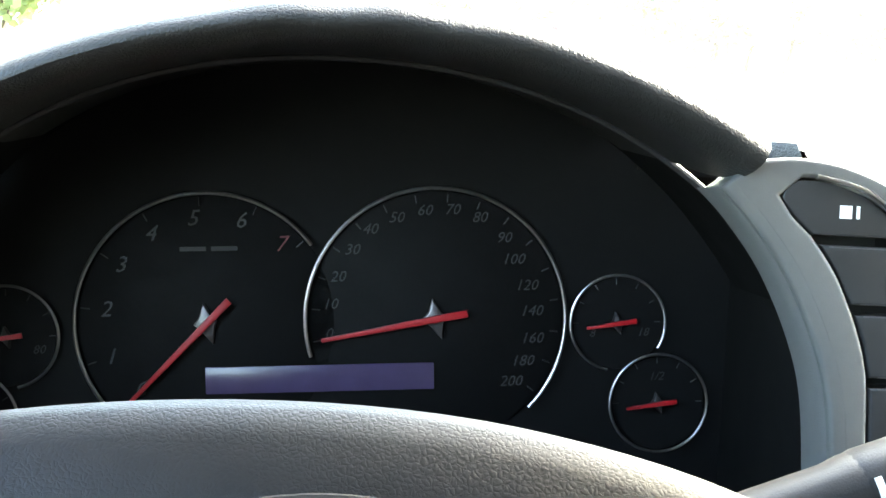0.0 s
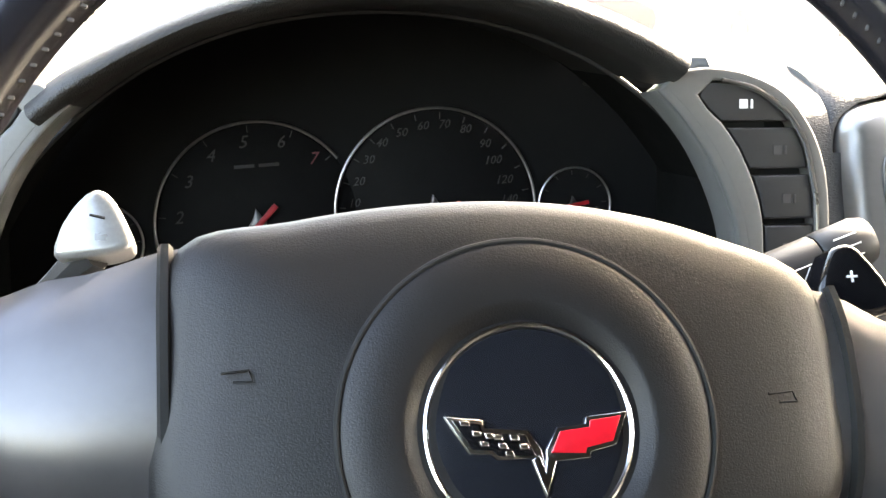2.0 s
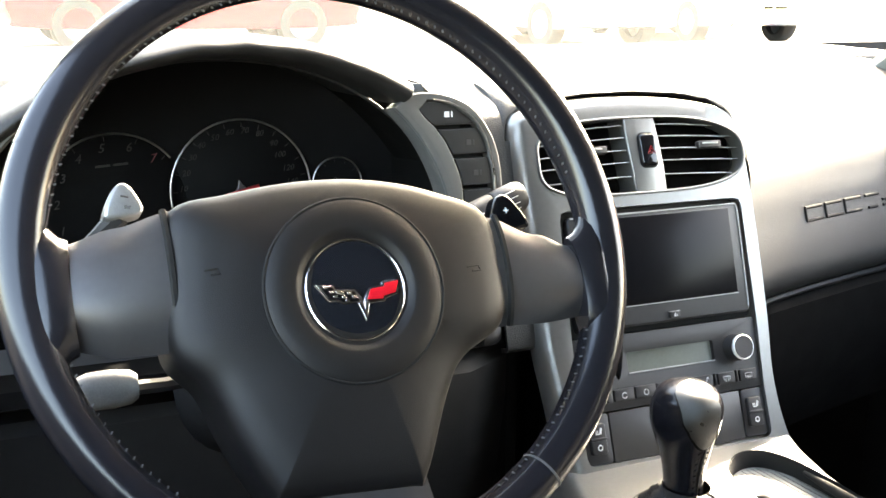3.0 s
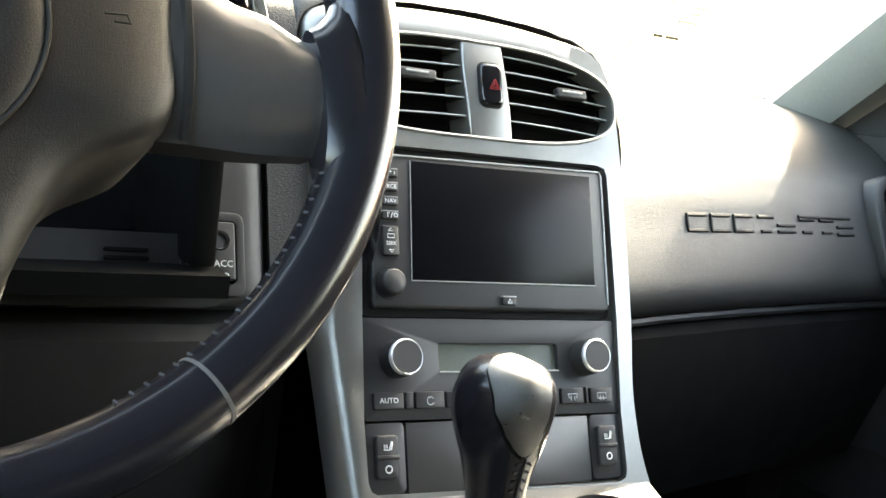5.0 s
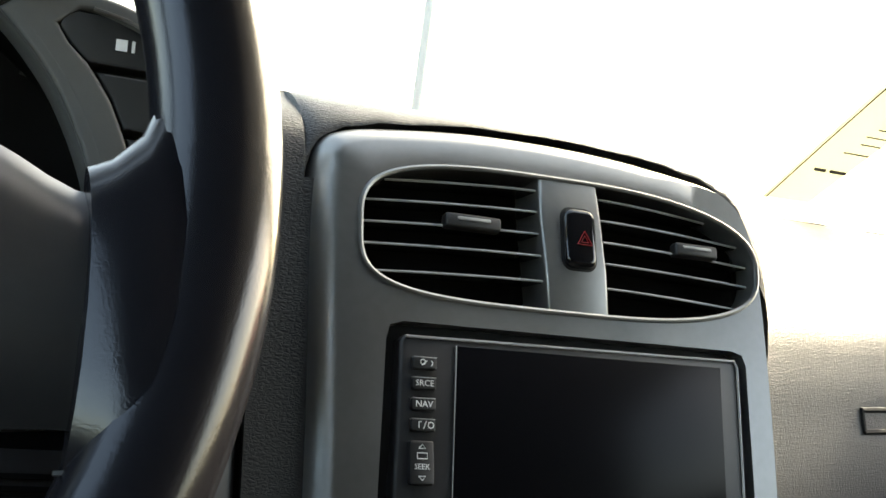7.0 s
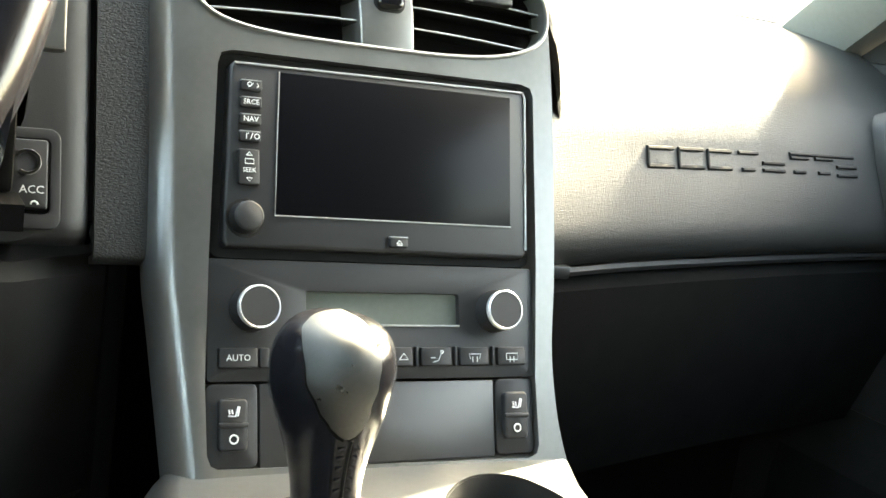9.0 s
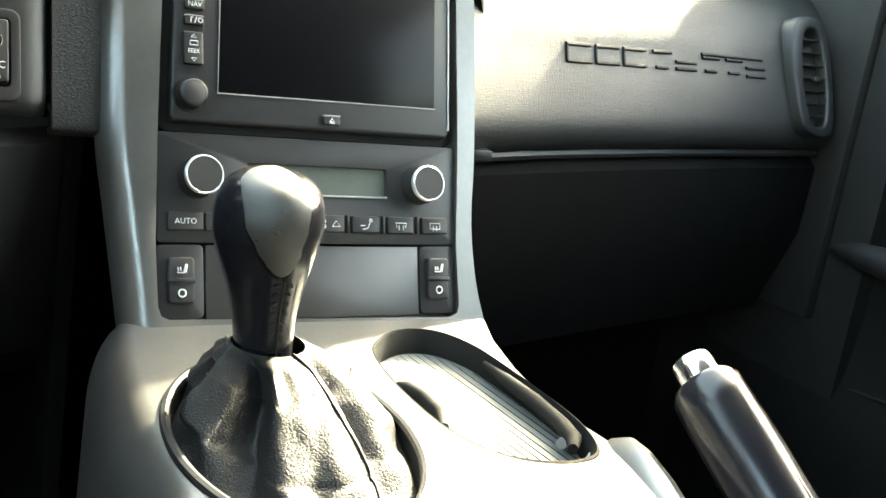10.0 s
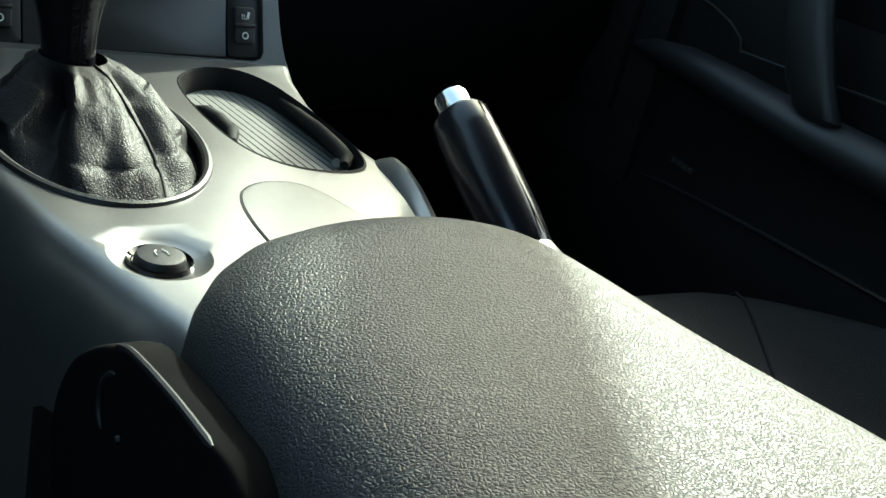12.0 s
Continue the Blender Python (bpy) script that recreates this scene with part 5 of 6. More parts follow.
part("seam", tube([(HC[0] + 0.0505 * math.cos(a), HC[1] + 0.0505 * math.sin(a), 0.0222 - 0.0006 * abs(math.sin(a))) for a in [2 * math.pi * i / 96 for i in range(96)]], 0.0009, 8, True), M["dark"], hub, "round cover seam")
disc = moved(lathe([(0.0505, 0.0190), (0.0498, 0.0222), (0.0480, 0.0232), (0.0420, 0.0240), (0.0345, 0.0244), (0.0328, 0.0240), (0.0290, 0.0208), (0.0282, 0.0200), (0.0, 0.0200)], 72), Matrix.Translation((*HC, 0)))
part("center_cover", disc, M["hub"], hub)
med = part("medallion", moved(lathe([(0, 0.0232), (0.018, 0.0228), (0.0262, 0.0214), (0.0272, 0.0200)], 64), Matrix.Translation((*HC, 0))), material("deep_blue_enamel", (0.008, 0.009, 0.012), 0.16, vary=0.1), hub, "glossy blue-black medallion with a winged badge")
pad_ring(0.0276, 0.0210, 0.0009, "chrome", "medallion_ring", "thin bright ring", med)
E1 = 0.000153


def badge(pts, z0, z1, r=0.0002):
    return prism([(HC[0] + (x - 925) * E1, HC[1] - (y - 743) * E1) for x, y in pts], z0, z1, r)


left_wing = [(775, 716), (815, 780), (850, 783), (862, 793), (915, 793), (925, 797), (943, 808), (938, 780), (915, 745), (842, 738), (840, 725)]
right_wing = [(1093, 722), (1020, 728), (1018, 739), (968, 744), (946, 780), (943, 808), (960, 800), (1022, 797), (1024, 787), (1070, 778)]
part("badge_wing", badge(left_wing, 0.021, 0.0242), M["chrome"], med, "silver wing-shaped badge half")
part("badge_wing", badge(right_wing, 0.021, 0.0242), M["chrome"], med, "silver wing-shaped badge half")
part("badge_point", badge([(921, 795), (942, 858), (962, 799), (947, 790), (942, 815), (934, 788)], 0.021, 0.0243), M["chrome"], med)
part("badge_field", badge([(1082, 728), (1026, 734), (1024, 745), (972, 750), (954, 785), (1014, 789), (1017, 780), (1064, 771)], 0.0238, 0.0246), M["red"], med, "red enamel field")
part("badge_field", badge([(786, 722), (819, 773), (853, 776), (864, 786), (927, 789), (911, 752), (838, 745), (835, 731)], 0.0238, 0.0246), M["gloss"], med, "black enamel field with silver checks")
for i, (x, y) in enumerate(((806, 729), (826, 747), (848, 752), (838, 765), (870, 770), (890, 757), (906, 773), (862, 755), (880, 783))):
    part("check", badge([(x - 7, y - 5), (x + 8, y - 4), (x + 10, y + 5), (x - 5, y + 4)], 0.0244, 0.0250), M["chrome"], med)
# horn marks and a line of small print
for cx, cy in ((-0.076, -0.006), (0.071, -0.018)):
    z = pad_z(cx, cy) - 0.0008
    part("horn_mark", tube([(cx - 0.005, cy + 0.001, z), (cx + 0.002, cy + 0.0015, z), (cx + 0.003, cy - 0.0015, z), (cx - 0.002, cy - 0.0015, z)], 0.0004, 5), M["dark"], hub)
for i in range(4):
    part("print_bar", box(-0.021 + i * 0.006, -0.0172 + i * 0.006, -0.0925, -0.0908, 0.0165, 0.0178), M["hub"], hub)


# side spokes: crowned satin plates from the pad to the rim
def side_spoke(side):
    keys_t = [(0.090, 0.0315 if side < 0 else 0.0140), (0.122, 0.0245 if side < 0 else 0.0015), (0.146, 0.0185 if side < 0 else -0.0075)]
    keys_b = [(0.090, -0.043 if side < 0 else -0.0505), (0.122, -0.042 if side < 0 else -0.0515), (0.148, -0.036 if side < 0 else -0.0500)]
    secs = []
    for i in range(13):
        u = lerp(0.086, 0.1475, i / 12)
        t, b = curve(keys_t, u), curve(keys_b, u)
        top = 0.0125 - 0.0035 * (i / 12) ** 2
        ring = []
        for k in range(17):
            s = k / 16
            v = lerp(t, b, s)
            ring.append((side * u, v, top - 0.030 * abs(s - 0.45) ** 2.6 * 2.2))
        ring += [(side * u, b + 0.004, -0.022), (side * u, t - 0.004, -0.022)]
        secs.append(ring)
    sp = part("spoke_plate", loft(secs), M["spoke"], wheel, "satin grey painted spoke cover")
    t, b = curve(keys_t, 0.092), curve(keys_b, 0.092)
    part("gap", tube([(side * 0.0955, lerp(t, b, k / 12) , 0.0122 - 0.05 * abs(k / 12 - 0.45) ** 2.6) for k in range(13)], 0.0021, 6), M["dark"], sp)
    # leather web that joins the plate to the rim
    vc = -0.009 if side < 0 else -0.032
    secs = []
    for u, h, d in ((0.1455, 0.030, 0.010), (0.150, 0.032, 0.0125), (0.156, 0.038, 0.0135), (0.162, 0.050, 0.0125), (0.168, 0.060, 0.008)):
        secs.append([(side * (u - 0.10 * (q1 * h) ** 2 / 0.168 * 3.0), vc + h * q1, d * q2 + 0.0005) for q1, q2 in
                     [(math.copysign(abs(math.cos(q)) ** 0.8, math.cos(q)), math.sin(q)) for q in [2 * math.pi * k / 24 for k in range(24)]]])
    part("leather_web", loft(secs), M["rim"], wheel)


side_spoke(-1)
side_spoke(1)
low = []
for k in range(9):
    s = k / 8
    v = lerp(-0.122, -0.166, s)
    l = curve([(0, -0.050), (0.55, -0.053), (1, -0.085)], s)
    r = curve([(0, 0.026), (0.55, 0.030), (1, 0.064)], s)
    low.append([(lerp(l, r, j / 12), v - 0.004 * math.sin(math.pi * j / 12) * s, 0.010 - 0.006 * s - 0.018 * abs(j / 12 - 0.5) ** 3) for j in range(13)] + [(r, v, -0.02), (l, v, -0.02)])
part("lower_spoke", loft(low), M["spoke"], wheel, "satin grey lower spoke cover")

# shift paddles
pad_l = [(-0.1135, 0.0490), (-0.1090, 0.0455), (-0.1045, 0.0355), (-0.1070, 0.0315), (-0.1180, 0.0300), (-0.1250, 0.0310), (-0.1225, 0.0400), (-0.1180, 0.0465)]
pl = part("shift_paddle", prism([tuple(p) for p in smooth_loop(pad_l, 3)], -0.010, 0.004, 0.0035, 3), material("worn_silver_paddle", (0.36, 0.36, 0.355), 0.3, metal=0.7, vary=0.12, scale=120), wheel, "silver shift paddle behind the spoke")
part("paddle_stem", tube([(-0.116, 0.033, -0.004), (-0.126, 0.026, -0.010), (-0.136, 0.018, -0.016)], [0.006, 0.004, 0.0035], 8), M["black"], pl)
part("sign", tube([(-0.1155, 0.0415, 0.0043), (-0.1115, 0.0405, 0.0043)], 0.0004, 5), M["dark"], pl)
pad_r = [(0.1005, 0.0080), (0.1050, 0.0260), (0.1100, 0.0305), (0.1160, 0.0290), (0.1250, 0.0160), (0.1240, 0.0080)]
pr = part("shift_paddle", prism([tuple(p) for p in smooth_loop(pad_r, 3)], -0.020, -0.008, 0.003, 3), M["gloss"], wheel, "dark shift paddle with a plus sign")
for d in ((0.0018, 0), (0, 0.0018)):
    part("sign", tube([(0.1115 - d[0], 0.0200 - d[1], -0.0077), (0.1115 + d[0], 0.0200 + d[1], -0.0077)], 0.0004, 5), M["white"], pr)

# column, tilt lever, wiper stalk
col = thing("steering_column", WHEEL, "matte black steering column shroud behind the wheel", "steering column")
part("shroud", loft([[(w * math.copysign(abs(math.cos(q)) ** 0.7, math.cos(q)), -0.035 + h * math.copysign(abs(math.sin(q)) ** 0.7, math.sin(q)), n) for q in [2 * math.pi * k / 28 for k in range(28)]]
                     for n, w, h in ((-0.04, 0.050, 0.045), (-0.10, 0.062, 0.055), (-0.19, 0.068, 0.062))]), M["dark"], col)
lev = thing("tilt_lever", Matrix.Translation((-0.124, 0.200, Z0 - 0.1685)), "worn grey tilt lever on the steering column", "lever")
part("grip", loft([[(x, 0.006 * math.cos(q), r * math.sin(q)) for q in [2 * math.pi * k / 16 for k in range(16)]] for x, r in ((-0.0185, 0.004), (-0.017, 0.0085), (-0.010, 0.0115), (0.004, 0.0120), (0.014, 0.0105), (0.018, 0.0075))]),
     material("worn_grey_rubber", (0.17, 0.17, 0.165), 0.6, vary=0.2, scale=90), lev, "worn grey rubber grip")
part("stem", tube([(0.015, 0, -0.001), (0.034, 0.004, -0.003), (0.08, 0.02, -0.006)], 0.0045, 8), M["black"], lev)
stalk = thing("wiper_stalk", frame_of((0.1260, 0.291, Z0 - 0.1175), (0.945, 0.079, 0.315), (0, 0.3, 1)), "black wiper stalk with white markings", "control stalk")
part("arm", moved(lathe([(0.0085, -0.05), (0.0095, 0.012), (0.0105, 0.018), (0.0105, 0.020)], 20), Matrix.Rotation(radians(90), 4, "Y")), M["black"], stalk)
part("grip", moved(lathe([(0.0, 0.018), (0.0100, 0.018), (0.0110, 0.022), (0.0112, 0.046), (0.0102, 0.047)], 24), Matrix.Rotation(radians(90), 4, "Y")), M["black"], stalk)
part("end_knob", moved(lathe([(0.0106, 0.0475), (0.0117, 0.049), (0.0117, 0.068), (0.0102, 0.0725), (0.0, 0.0725)], 24), Matrix.Rotation(radians(90), 4, "Y")), M["panel"], stalk, "ribbed end knob")
for i in range(4):
    a = radians(90 + (i - 1.5) * 18)
    part("mark", moved(box(0.0215, 0.0235, -0.0017, 0.0017, 0.0104, 0.0114), Matrix.Rotation(a - math.pi / 2 + 0.3, 4, "X")), M["white"], stalk)
for i in range(5):
    part("mark", moved(box(0.053, 0.064, -0.0003, 0.0003, 0.01160, 0.0120), Matrix.Rotation(0.3 + (i - 2) * 0.42, 4, "X")), M["white"], stalk)
for pts in ([(0.031, -0.004), (0.041, -0.004), (0.043, 0.004), (0.029, 0.004), (0.031, -0.004)], [(0.0345, -0.002), (0.038, 0.003)], [(0.0255, 0.0), (0.0285, -0.002), (0.0285, 0.002), (0.0255, 0.0)]):
    part("pictogram", moved(tube([(x, y, 0.0114) for x, y in pts], 0.0003, 5), Matrix.Rotation(0.3, 4, "X")), M["white"], stalk)

# ---- instrument cluster ----
cluster = thing("instrument_cluster", GAUGES, "black instrument cluster with thin silver rings and red needles", "instrument cluster")
face_top = [(x, hood_in(x) + 0.136) for x in [lerp(0.196, -0.208, i / 40) for i in range(41)]]
part("face", prism([(-0.215, -0.10), (0.20, -0.10), *face_top], -0.006, 0.0), M["face"], cluster)


def ring_arc(cx, cy, r, a0, a1, w=0.0009):
    n = max(12, int(abs(a1 - a0) / 4))
    return tube([(cx + r * math.cos(radians(lerp(a0, a1, i / n))), cy + r * math.sin(radians(lerp(a0, a1, i / n))), 0.004) for i in range(n + 1)], w, 8)


def needle(cx, cy, ang, tip, tail, w):
    m = Matrix.Translation((cx, cy, 0)) @ Matrix.Rotation(radians(ang), 4, "Z")
    return moved(prism([(tip, -w * 0.3), (tip, w * 0.3), (0, w * 0.55), (-tail, w * 0.6), (-tail, -w * 0.6), (0, -w * 0.55)], 0.0060, 0.0072, 0.0003), m)


def gauge(name, cx, cy, r, a0, a1, ang, tip, tail, w, label, ring_w=0.0009):
    d = part(name, moved(lathe([(0, 0.0016), (r * 0.97, 0.0016), (r * 0.985, 0.0010), (r * 0.985, 0.0)], 56), Matrix.Translation((cx, cy, 0))), M["face"], cluster, label)
    part("ring", ring_arc(cx, cy, r, a0, a1, ring_w), M["ring"], d, "thin silver ring")
    star = [(cx + q * tail * math.cos(radians(a)), cy + q * tail * math.sin(radians(a))) for a, q in ((100, 0.62), (140, 0.30), (185, 0.42), (230, 0.30), (285, 0.68), (325, 0.26), (10, 0.30), (55, 0.26))]
    part("hub_star", prism(star, 0.0016, 0.0050, 0.0008), M["mark"] if tail < 0.01 else M["spoke"], d, "faceted grey needle hub")
    part("needle", needle(cx, cy, ang, tip, tail, w), M["needle"], d, "red needle")
    return d


def ticks(d, cx, cy, r0, r1, angles, w=0.0004):
    for a in angles:
        c, s = math.cos(radians(a)), math.sin(radians(a))
        part("tick", tube([(cx + r0 * c, cy + r0 * s, 0.0019), (cx + r1 * c, cy + r1 * s, 0.0019)], w, 5), M["mark"], d)


def numeral(d, text, x, y, size, mat="mark"):
    part("numeral", moved(lettering(text, size, 0.00008, shear=0.30), Matrix.Translation((x, y, 0.0019)) ), M[mat], d)


def unroll(u, v):
    return u + 0.064 * v, v - 0.064 * u


M["dim_red"] = material("dim_red_print", (0.10, 0.012, 0.016), 0.6, vary=0.1)
tach = gauge("tachometer", -0.063, 0.0050, 0.0605, 36, 233, 225, 0.0530, 0.0150, 0.0030, "round tachometer dial, needle at zero")
for t, (u, v) in zip("01234567", ((-0.093, -0.032), (-0.107, -0.017), (-0.110, 0.005), (-0.104, 0.026), (-0.091, 0.041), (-0.072, 0.049), (-0.050, 0.049), (-0.031, 0.039))):
    numeral(tach, t, *unroll(u, v), 0.0105, "dim_red" if t == "7" else "mark")
ticks(tach, -0.063, 0.005, 0.0545, 0.0585, [225 - 26.5 * i for i in range(8)])
for i in range(2):
    part("print_bar", box(-0.075 + i * 0.0145, -0.063 + i * 0.0145, 0.0385, 0.0405, 0.0016, 0.0019), M["mark"], tach)
spd = gauge("speedometer", 0.0435, 0.0050, 0.0613, -45, 196, 189.5, 0.0545, 0.0150, 0.0030, "round speedometer dial, needle at zero")
for t, (u, v) in zip("0 10 20 30 40 50 60 70 80 90 100 120 140 160 180 200".split(),
                     ((-0.007, -0.002), (-0.007, 0.012), (-0.004, 0.025), (0.002, 0.038), (0.010, 0.048), (0.022, 0.054), (0.035, 0.058), (0.048, 0.059), (0.061, 0.056), (0.073, 0.047), (0.078, 0.037), (0.085, 0.025),
                      (0.088, 0.013), (0.089, 0.0), (0.085, -0.011), (0.080, -0.021))):
    numeral(spd, t, *unroll(u, v), 0.0072)
ticks(spd, 0.0435, 0.005, 0.0548, 0.0585, [190 - 15.2 * i for i in range(16)])
oil = gauge("oil_gauge", -0.1545, 0.0005, 0.0238, -79, 212, 187, 0.0165, 0.0080, 0.0020, "small oil pressure dial", 0.0007)
numeral(oil, "80", -0.1405, -0.0060, 0.0058)
temp = gauge("temperature_gauge", -0.1750, -0.0390, 0.0247, -90, 270, 187, 0.0170, 0.0085, 0.0020, "small temperature dial", 0.0007)
numeral(temp, "220", -0.1730, -0.0255, 0.0058)
volt = gauge("voltmeter", 0.1300, 0.0010, 0.0228, -33, 257, 187, 0.0155, 0.0085, 0.0020, "small voltmeter dial", 0.0007)
numeral(volt, "8", 0.1180, -0.0040, 0.0056)
numeral(volt, "18", 0.1425, -0.0040, 0.0056)
fuel = gauge("fuel_gauge", 0.1495, -0.0380, 0.0235, -90, 270, 187, 0.0160, 0.0085, 0.0020, "small fuel dial", 0.0007)
numeral(fuel, "1/2", 0.1490, -0.0255, 0.0058)
for d, cx, cy, r in ((oil, -0.1545, 0.0005, 0.0238), (temp, -0.175, -0.039, 0.0247), (volt, 0.130, 0.001, 0.0228), (fuel, 0.1495, -0.038, 0.0235)):
    ticks(d, cx, cy, r * 0.80, r * 0.92, [180, 150, 120, 90, 60, 30, 0], 0.0003)
part("message_display", box(-0.0650, 0.0425, -0.0290, -0.0160, 0.0005, 0.0022, 0.0008), M["dic"] if "dic" in M else M.setdefault("dic", material("violet_display", (0.062, 0.044, 0.095), 0.25, vary=0.15, scale=8)), cluster, "blank violet message display")

# tunnel from the hood's edge to the dials
secs = []
for y, k in ((0.425, 1.0), (0.47, 0.985), (0.512, 0.97)):
    ring = []
    for i in range(41):
        x = lerp(-0.218, 0.186, i / 40)
        ring.append((x * k, y, max(hood_in(x), -0.155) * 1.0 - (1 - k) * 0.05))
    secs.append(ring)
part("tunnel", loft(secs, closed=False), M["tunnel"], dash, "matte black gauge tunnel")
back = [(lerp(-0.21, 0.19, i / 30), min(hood_out(lerp(-0.21, 0.19, i / 30)) - 0.012, -0.026)) for i in range(31)]
part("gauge_back", moved(prism([(0.19, -0.23), *reversed(back), (-0.24, -0.23)], -0.02, 0.0), frame_of((0, 0.545, 0), (1, 0, 0), (0, 0, 1))), M["tunnel"], dash)
part("tunnel_floor", box(-0.22, 0.20, 0.36, 0.56, -0.235, -0.222), M["tunnel"], dash)
part("inner_lip", tube([(lerp(-0.198, 0.180, i / 60), 0.4235, hood_in(lerp(-0.198, 0.180, i / 60)) - 0.0005) for i in range(61)], 0.0016, 8), M["black"], dash)
for side in (-1, 1):
    part("tunnel_side", box(*((-0.224, -0.210) if side < 0 else (0.180, 0.196)), 0.375, 0.56, -0.22, -0.050, 0.003), M["tunnel"], dash)

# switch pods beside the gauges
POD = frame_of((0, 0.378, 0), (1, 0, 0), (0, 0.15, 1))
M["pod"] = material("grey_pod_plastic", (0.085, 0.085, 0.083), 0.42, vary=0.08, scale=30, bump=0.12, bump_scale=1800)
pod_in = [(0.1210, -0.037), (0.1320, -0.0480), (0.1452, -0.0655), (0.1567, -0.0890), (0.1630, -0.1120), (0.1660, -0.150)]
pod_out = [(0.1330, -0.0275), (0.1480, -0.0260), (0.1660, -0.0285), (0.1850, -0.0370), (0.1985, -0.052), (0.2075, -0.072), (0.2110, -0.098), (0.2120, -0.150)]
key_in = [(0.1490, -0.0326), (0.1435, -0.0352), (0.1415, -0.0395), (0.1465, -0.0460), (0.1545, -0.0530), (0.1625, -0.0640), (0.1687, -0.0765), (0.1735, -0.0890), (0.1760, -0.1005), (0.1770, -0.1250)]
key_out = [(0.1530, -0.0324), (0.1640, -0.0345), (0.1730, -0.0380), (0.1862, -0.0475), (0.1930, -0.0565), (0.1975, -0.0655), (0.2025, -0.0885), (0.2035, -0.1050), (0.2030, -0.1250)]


def across(pts, v):
    """Where a line of falling points crosses the height v."""
    return float(np.interp(-v, [-p[1] for p in pts], [p[0] for p in pts]))


def key_loop(v0, v1, gap=0.0):
    vs = [lerp(v0, v1, i / 14) for i in range(15)]
    return [(across(key_in, v) + gap, v) for v in vs] + [(across(key_out, v) - gap, v) for v in reversed(vs)]


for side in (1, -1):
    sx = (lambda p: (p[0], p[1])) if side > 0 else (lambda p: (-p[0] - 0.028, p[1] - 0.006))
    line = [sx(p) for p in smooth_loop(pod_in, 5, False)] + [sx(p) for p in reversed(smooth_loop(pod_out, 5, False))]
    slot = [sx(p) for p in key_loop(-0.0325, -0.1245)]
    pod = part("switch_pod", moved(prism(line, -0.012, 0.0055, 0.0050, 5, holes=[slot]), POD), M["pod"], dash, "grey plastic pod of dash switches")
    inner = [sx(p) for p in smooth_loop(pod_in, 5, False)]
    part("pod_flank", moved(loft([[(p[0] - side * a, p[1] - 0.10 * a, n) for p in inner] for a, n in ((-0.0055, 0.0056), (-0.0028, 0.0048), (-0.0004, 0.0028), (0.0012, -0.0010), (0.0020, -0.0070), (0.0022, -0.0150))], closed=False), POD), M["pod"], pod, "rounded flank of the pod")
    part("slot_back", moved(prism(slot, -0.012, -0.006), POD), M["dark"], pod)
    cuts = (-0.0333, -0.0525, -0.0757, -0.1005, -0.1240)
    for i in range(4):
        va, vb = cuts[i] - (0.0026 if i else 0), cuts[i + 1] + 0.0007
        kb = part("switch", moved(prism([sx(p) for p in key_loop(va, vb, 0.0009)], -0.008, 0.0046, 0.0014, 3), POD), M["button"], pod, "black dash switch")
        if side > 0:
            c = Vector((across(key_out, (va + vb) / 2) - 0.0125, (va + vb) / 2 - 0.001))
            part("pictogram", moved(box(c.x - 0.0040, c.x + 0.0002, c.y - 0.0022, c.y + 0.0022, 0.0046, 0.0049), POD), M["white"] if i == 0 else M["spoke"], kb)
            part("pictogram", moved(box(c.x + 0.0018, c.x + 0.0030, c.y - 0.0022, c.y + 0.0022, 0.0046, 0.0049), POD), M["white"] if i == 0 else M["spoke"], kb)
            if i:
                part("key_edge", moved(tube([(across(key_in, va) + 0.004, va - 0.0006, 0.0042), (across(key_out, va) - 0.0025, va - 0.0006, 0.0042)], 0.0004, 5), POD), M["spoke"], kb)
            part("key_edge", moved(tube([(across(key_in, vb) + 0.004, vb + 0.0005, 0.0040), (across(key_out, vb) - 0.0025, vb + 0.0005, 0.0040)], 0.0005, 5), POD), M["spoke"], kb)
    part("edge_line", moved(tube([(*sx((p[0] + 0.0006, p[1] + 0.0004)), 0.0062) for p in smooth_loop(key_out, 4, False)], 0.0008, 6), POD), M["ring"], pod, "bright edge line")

# ---- outside the windscreen ----
def leaf_mat(name, c):
    """Thin leaves: lit on one side, glowing through on the other."""
    m = material(name, c, 0.7, vary=0.35, scale=2.0, spec=0.2)
    nt = m.node_tree
    tr, mx = nt.nodes.new("ShaderNodeBsdfTranslucent"), nt.nodes.new("ShaderNodeMixShader")
    tr.inputs["Color"].default_value = (*[min(1, k * 2.2) for k in c], 1)
    mx.inputs[0].default_value = 0.5
    nt.links.new(nt.nodes["Principled BSDF"].outputs[0], mx.inputs[1])
    nt.links.new(tr.outputs[0], mx.inputs[2])
    nt.links.new(mx.outputs[0], nt.nodes["Material Output"].inputs["Surface"])
    return m


LEAF = [leaf_mat("green_leaves", (0.10, 0.13, 0.06)), leaf_mat("yellow_leaves", (0.22, 0.19, 0.08)), leaf_mat("pale_green_leaves", (0.15, 0.17, 0.08)), leaf_mat("orange_leaves", (0.22, 0.09, 0.03))]
BARK = material("bark", (0.10, 0.08, 0.06), 0.9, vary=0.3, scale=6, bump=0.5, bump_scale=20)


